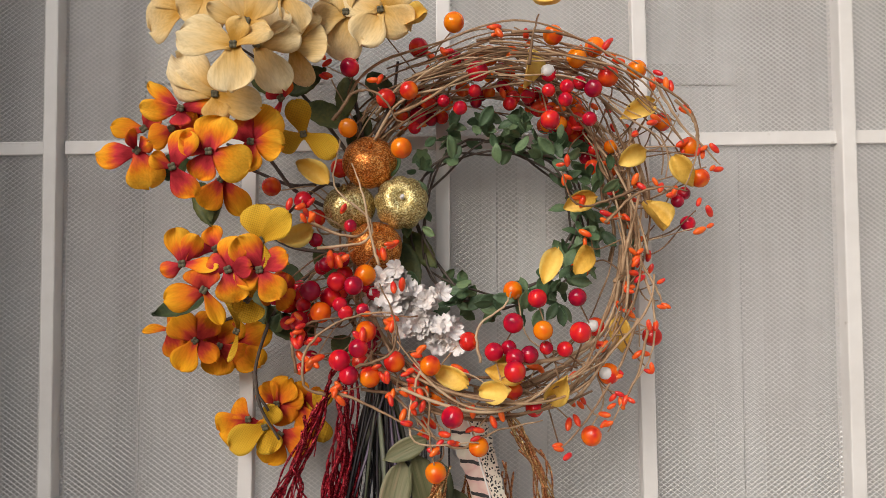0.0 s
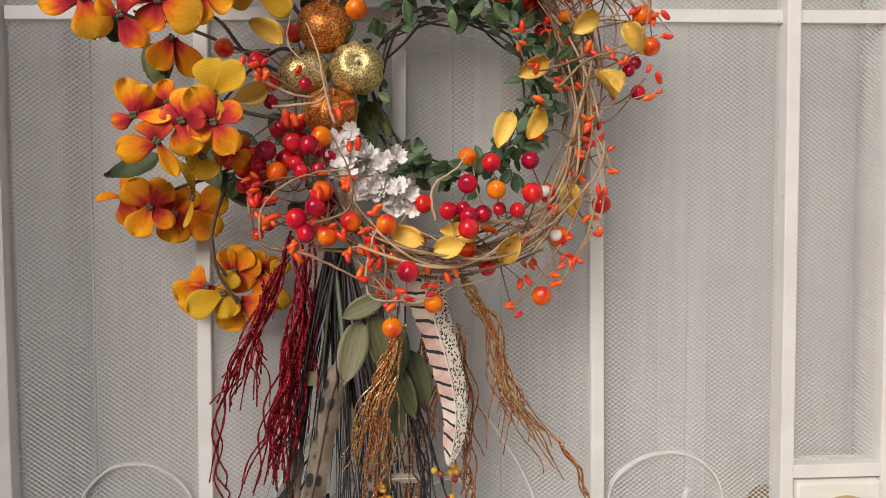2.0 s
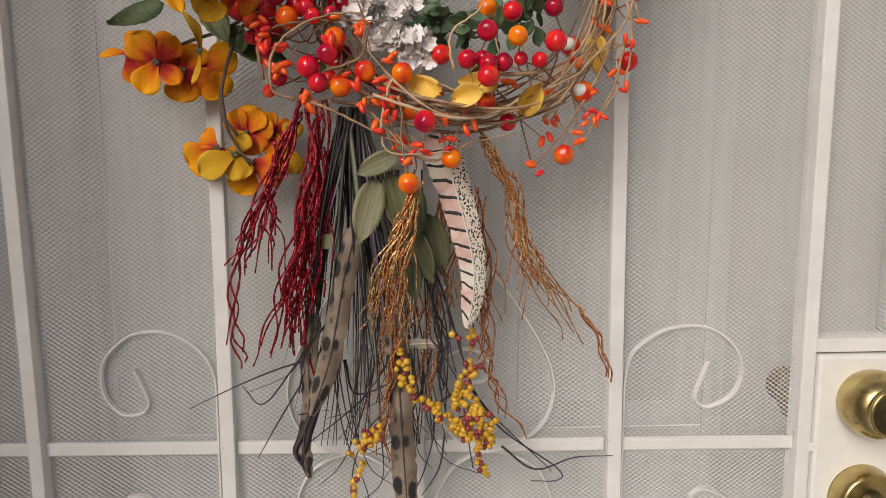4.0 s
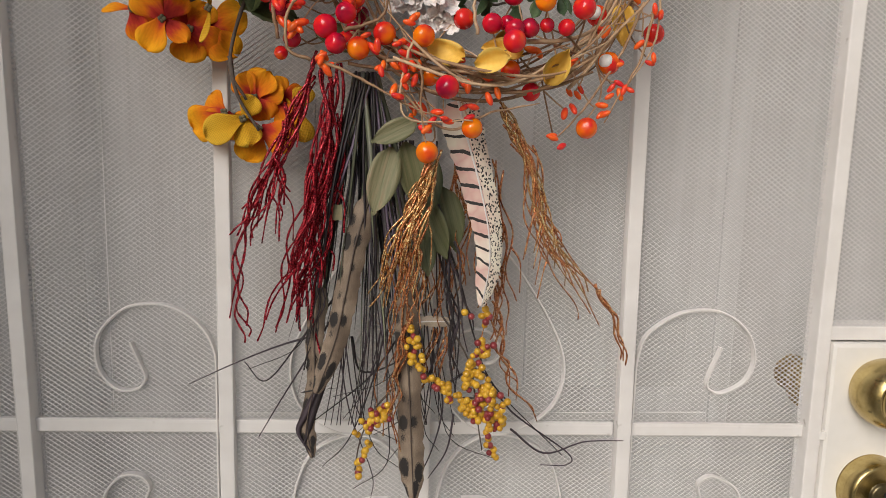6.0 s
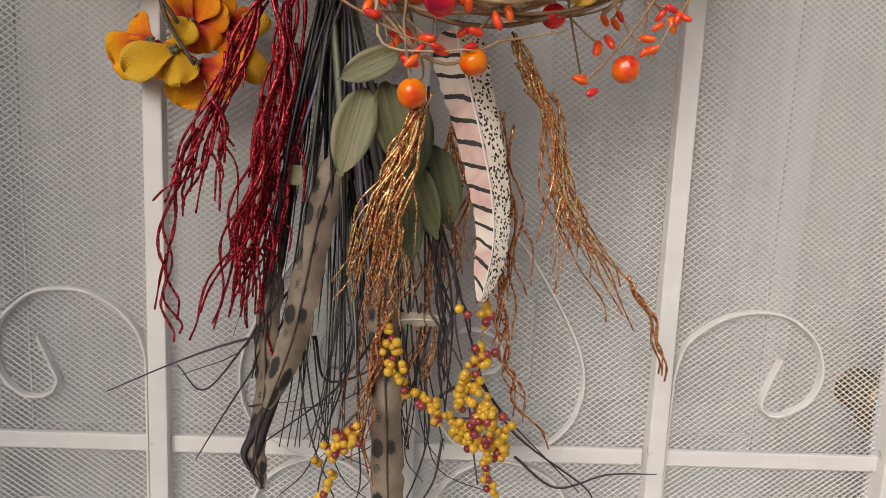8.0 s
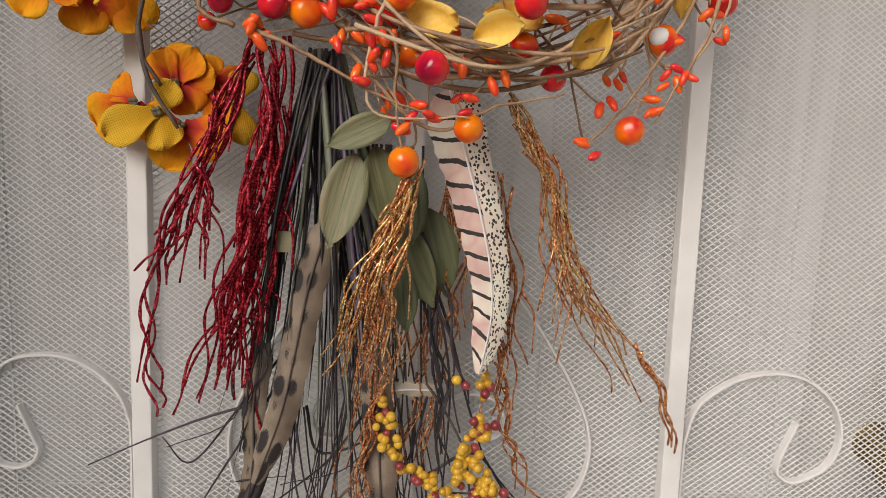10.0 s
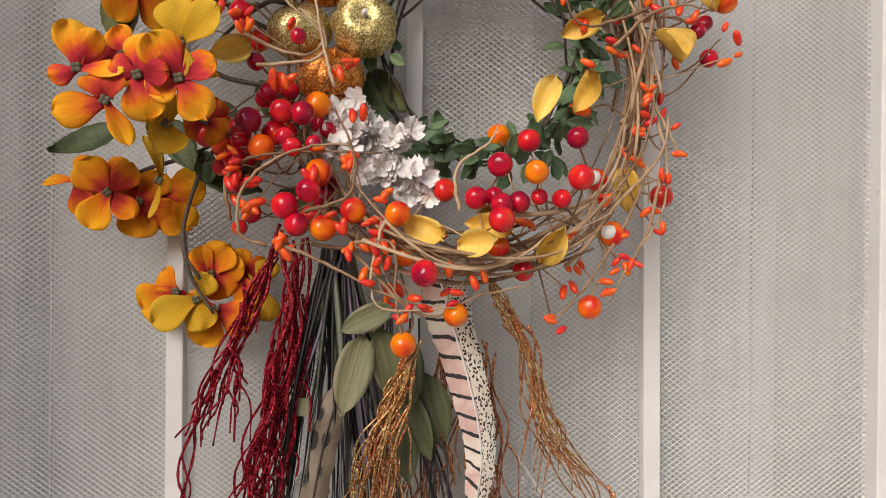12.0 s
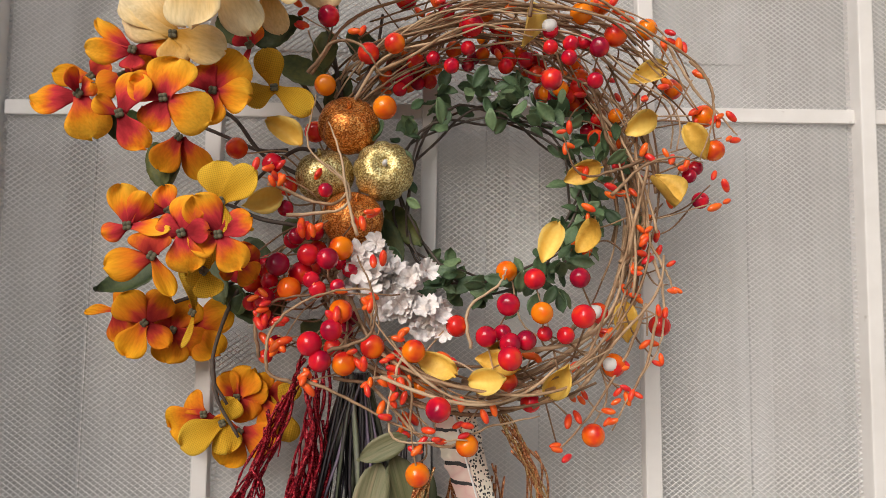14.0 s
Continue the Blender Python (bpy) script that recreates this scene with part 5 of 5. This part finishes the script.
TOPX, TOPZ = -0.055, 1.215
for k in range(52):
    x0, s = TOPX + rng.uniform(-0.007, 0.012), rng.uniform(-1.25, 1.3)
    ln = rng.uniform(0.13, 0.27)
    y0 = -0.035 - rng.uniform(0, 0.02)
    pts = [(x0 + s * 0.042 * (q / 6) ** 0.95 + rng.uniform(-0.001, 0.001), y0 - 0.006 * math.sin(q), TOPZ - ln * q / 6) for q in range(7)]
    part("ribbon_grass", ribbon("ribbon_grass", smooth_line(pts, 3), rng.choice((0.0006, 0.0009, 0.0012, 0.0022)), GRASS, rng.uniform(-1.4, 1.4)), wreath)
for k in range(26):
    x0, s = TOPX + rng.uniform(-0.01, 0.06), rng.uniform(-1.6, 1.6)
    pts = [(x0 + s * 0.03 * (q / 6) ** 1.4, -0.03 - 0.004 * math.sin(2 * q), TOPZ - 0.05 - 0.04 * q) for q in range(7)]
    part("black_strand", tube("black_strand", smooth_line(pts, 3), 0.0009, 0.0004, INK, 5), wreath)
WIRES = (
    [
    (-0.091, -0.03, 1.004), (-0.121, -0.03, 0.995), (-0.155, -0.03, 0.981), (-0.195, -0.03, 0.962),
], [
    (-0.076, -0.03, 1.023), (-0.102, -0.03, 0.979), (-0.123, -0.03, 0.944), (-0.139, -0.03, 0.916),
], [
    (0.001, -0.05, 1.111), (0.016, -0.05, 1.074), (0.025, -0.05, 1.026), (0.024, -0.05, 0.977), (0.023, -0.05, 0.958),
], [
    (0.008, -0.045, 1.101), (0.025, -0.045, 1.054), (0.039, -0.045, 1.005), (0.057, -0.045, 0.965), (0.116, -0.045, 0.905),
],
    [
    (0.014, -0.04, 0.964), (0.044, -0.04, 0.978), (0.072, -0.04, 0.942), (0.122, -0.04, 0.905), (0.122, -0.04, 0.894), (0.099, -0.04, 0.894),
], [
    (0.074, -0.03, 0.922), (0.104, -0.03, 0.9), (0.139, -0.03, 0.91), (0.174, -0.03, 0.911),
], [
    (-0.024, -0.03, 1.002), (-0.044, -0.03, 0.972), (-0.064, -0.03, 0.953), (-0.102, -0.03, 0.923),
], [
    (-0.062, -0.03, 1.003), (-0.054, -0.03, 0.973), (-0.024, -0.03, 0.982), (-0.014, -0.03, 1.002),
],
    [
    (0.01, -0.04, 0.979), (0.014, -0.04, 0.944), (0.006, -0.04, 0.908), (-0.007, -0.04, 0.878),
], [
    (-0.002, -0.045, 1.106), (0.011, -0.045, 1.063), (0.02, -0.045, 1.025), (0.024, -0.045, 0.985),
], [
    (0.023, -0.045, 0.941), (0.018, -0.045, 0.91), (0.003, -0.045, 0.885),
], [
    (-0.071, -0.03, 1.043), (-0.101, -0.03, 1.004), (-0.132, -0.03, 0.965), (-0.15, -0.03, 0.981),
],
)
for pts in WIRES:
    part("black_strand", tube("black_strand", smooth_line(pts, 7), 0.0011, 0.0004, INK, 5), wreath)


def feather(name, spine, w0, w1, mat, seed=0, lean=0.0):
    """A vane with a ragged edge, slightly vaulted, and its shaft."""
    g = random.Random(seed)
    line, cols = smooth_line(spine, 9), 8
    n = len(line)
    verts, faces, uvs = [], [], []
    for k, q in enumerate(line):
        t = k / (n - 1)
        d = (line[min(k + 1, n - 1)] - line[max(k - 1, 0)]).normalized()
        a = Vector((-d.z, 0, d.x))
        w = (w0 + (w1 - w0) * t) * min(1, (t + 0.03) * 9) ** 0.5 * min(1, (1.02 - t) * 7) ** 0.6
        lo = 0.93 if mat is BARRED else 0.86
        rag = (g.uniform(lo, 1.05), g.uniform(lo, 1.05))
        for j in range(cols + 1):
            s = 2 * j / cols - 1
            ww = w * (rag[0] if s < 0 else rag[1])
            verts.append(q + a * (s * ww) + Vector((0, 0.35 * w * s * s + lean * s, -0.12 * w * abs(s))))
            uvs.append((j / cols, t))
    m = cols + 1
    for k in range(n - 1):
        for j in range(cols):
            i = k * m + j
            faces.append((i, i + 1, i + m + 1, i + m))
    base = len(verts)
    verts += [v + Vector((0, 0.0005, 0)) for v in verts]
    uvs += uvs
    faces += [tuple(i + base for i in f[::-1]) for f in faces]
    me = shaped(name, verts, faces, mat)
    lay = me.uv_layers.new(name="map")
    for lp in me.loops:
        lay.data[lp.index].uv = uvs[lp.vertex_index]
    ob = part(name, me, wreath)
    part("shaft", tube("shaft", [q + Vector((0, -0.0006, 0)) for q in line], 0.0009, 0.0004, STEM if mat is SPOTTED else CHIP, 5), ob)
    return ob


tagged(feather("barred_feather", [
    (0.017, -0.07, 1.195), (0.025, -0.07, 1.167), (0.035, -0.07, 1.134), (0.043, -0.07, 1.100), (0.045, -0.07, 1.072), (0.040, -0.07, 1.039),
], 0.0165, 0.0078, BARRED, 1), "pink-cream pheasant feather with black bars")
tagged(feather("spotted_feather", [
    (-0.047, -0.05, 1.122), (-0.058, -0.05, 1.085), (-0.066, -0.05, 1.043), (-0.074, -0.05, 1.005), (-0.089, -0.05, 0.961),
], 0.0105, 0.0085, SPOTTED, 2), "brown feather with dark spots")
tagged(feather("spotted_feather", [
    (-0.086, -0.045, 1.047), (-0.091, -0.045, 1.008), (-0.091, -0.045, 0.969), (-0.097, -0.045, 0.934), (-0.093, -0.045, 0.904),
], 0.008, 0.006, SPOTTED, 5), "dark brown feather with a frayed tip")
tagged(feather("spotted_feather", [
    (-0.018, -0.055, 1.047), (-0.017, -0.055, 1.009), (-0.014, -0.055, 0.961), (-0.012, -0.055, 0.921), (-0.009, -0.055, 0.871),
], 0.009, 0.0112, SPOTTED, 3), "brown feather with dark spots")
tagged(feather("spotted_feather", [
    (-0.023, -0.045, 1.016), (-0.004, -0.045, 1.02), (0.02, -0.045, 1.02),
], 0.006, 0.004, BUFF, 4), "small pale buff feather")
# frayed black tips
for pts in ([
    (-0.091, -0.045, 0.959), (-0.099, -0.045, 0.94), (-0.104, -0.045, 0.925), (-0.091, -0.045, 0.904),
], [
    (-0.083, -0.045, 0.969), (-0.092, -0.045, 0.944), (-0.097, -0.045, 0.924), (-0.1, -0.045, 0.914),
], [
    (-0.1, -0.045, 0.96), (-0.091, -0.045, 0.962), (-0.072, -0.045, 0.964),
]):
    part("feather_tip", ribbon("feather_tip", smooth_line(pts, 6), 0.0032, INK), wreath)

# thin dark wisps that curl out of the bunch
for k in range(18):
    x0, z0, s = rng.uniform(-0.085, 0.03), rng.uniform(0.99, 1.10), rng.uniform(-1, 1)
    ln, hook = rng.uniform(0.07, 0.15), rng.uniform(-0.03, 0.03)
    pts = [(x0, -0.04, z0), (x0 + s * 0.012, -0.045, z0 - 0.4 * ln), (x0 + s * 0.035, -0.04, z0 - 0.8 * ln), (x0 + s * 0.06 + hook, -0.03, z0 - ln)]
    part("black_strand", tube("black_strand", smooth_line(pts, 5), rng.uniform(0.0005, 0.001), 0.0003, INK, 5), wreath)
# sage leaves
sage = [blade("sage_leaf", 0.06, 0.027, SAGE, 12, 6, 0.85, 0.12, 0.16, b, 0.03, q) for q, b in enumerate((0.4, -0.3))]
for k, (x, y, z, spin, sc) in enumerate([
    (-0.031, -0.075, 1.159, -105, 0.88), (-0.022, -0.072, 1.163, -74, 0.9), (-0.013, -0.085, 1.178, 206, 0.62), (-0.006, -0.055, 1.120, -68, 0.85),
    (-0.006, -0.056, 1.096, -86, 0.62), (0.008, -0.045, 1.129, -75, 0.9), (-0.004, -0.06, 1.156, -88, 0.8),
]):
    part("sage_leaf", sage[k % 2], wreath, facing((x, y, z), spin, rng.uniform(-15, 10), rng.uniform(-20, 20)) @ Matrix.Scale(sc, 4))
box("paper_tag", (-0.0045, -0.0006, -0.006), (0.0045, 0.0006, 0.006), SAGE, wreath, 0.0002).location = (-0.073, -0.052, 1.108)

# clusters of small mustard berries
mini, minir = ball("mini_berry", 0.0029, MINI, 10, 8), ball("mini_berry", 0.0028, MINIRED, 10, 8)


def spike(count, spread, *line):
    """Small berries crowded round a stem."""
    path = smooth_line(line, 6)
    for q in range(count):
        at = path[min(len(path) - 1, int((q + rng.random()) / count * len(path)))]
        w, d = rng.uniform(0, 6.283), spread * rng.uniform(0.25, 1.0)
        p = (at.x + d * math.cos(w), at.y - 0.4 * d + rng.uniform(-0.003, 0.002), at.z + d * math.sin(w))
        part("mini_berry", minir if rng.random() < 0.22 else mini, wreath, pose(*p, rng.uniform(0, 360), rng.uniform(0, 360), 0) @ Matrix.Scale(rng.uniform(0.82, 1.12), 4))


spike(9, 0.007, (0.034, -0.055, 1.029), (0.045, -0.055, 1.031), (0.043, -0.055, 1.020))
spike(25, 0.0072, (0.046, -0.055, 1.006), (0.041, -0.055, 0.994), (0.036, -0.055, 0.982))
spike(64, 0.0125, (0.036, -0.058, 0.977), (0.047, -0.058, 0.966), (0.057, -0.058, 0.950))
spike(42, 0.009, (0.032, -0.055, 0.951), (0.046, -0.055, 0.944), (0.060, -0.055, 0.938))
spike(34, 0.0065, (0.001, -0.055, 0.974), (0.017, -0.055, 0.965), (0.032, -0.055, 0.951))
spike(24, 0.006, (-0.016, -0.060, 1.018), (-0.011, -0.060, 0.998), (-0.007, -0.060, 0.981))
spike(38, 0.008, (-0.028, -0.055, 0.948), (-0.042, -0.055, 0.944), (-0.050, -0.055, 0.931))
spike(13, 0.0035, (-0.046, -0.055, 0.922), (-0.052, -0.055, 0.909), (-0.056, -0.055, 0.891))
spike(10, 0.004, (0.048, -0.055, 0.930), (0.051, -0.055, 0.918), (0.057, -0.055, 0.908))
for pts in ([
    (0.011, -0.05, 1.026), (0.024, -0.05, 1.007), (0.036, -0.05, 0.982), (0.041, -0.05, 0.947), (0.047, -0.05, 0.912),
], [
    (-0.004, -0.05, 0.983), (0.016, -0.05, 0.96), (0.043, -0.05, 0.957),
], [
    (-0.01, -0.05, 1.027), (-0.01, -0.05, 0.998), (-0.007, -0.05, 0.978),
], [
    (-0.029, -0.045, 0.962), (-0.044, -0.045, 0.943), (-0.054, -0.045, 0.918), (-0.058, -0.045, 0.893),
]):
    part("berry_stem", tube("berry_stem", smooth_line(pts, 6), 0.0009, 0.0006, STEM, 5), wreath)

# the free side of the ring is pulled a few millimetres outwards
def pulled(x):
    return x + 0.0042 * min(1.0, max(0.0, (x - 0.06) / 0.05))


for ob in wreath.children:
    if ob.name.split(".")[0] in ("copper_strand", "gold_strand", "mini_berry", "black_strand"):
        continue
    if ob.location.length > 0:
        ob.location.x = pulled(ob.location.x)
    elif ob.data:
        for v in ob.data.vertices:
            v.co.x = pulled(v.co.x)

# what sets the parts apart
KINDS = {"red_strand": "wavy red glitter strand", "gold_strand": "wavy gold tinsel strand", "copper_strand": "wavy copper tinsel strand", "sage_leaf": "muted sage green leaf", "ribbon_grass": "grey-green ribbon grass",
         "yellow_leaf": "curled yellow leaf", "orange_berry": "glossy orange berry", "red_berry": "glossy crimson berry", "garland_leaf": "small dark green leaf",
         "bud": "small orange bud", "vine": "thin brown vine", "black_strand": "thin black strand"}
for ob in wreath.children:
    kind = ob.name.split(".")[0]
    if kind in KINDS and not ob.get("label"):
        tagged(ob, KINDS[kind])
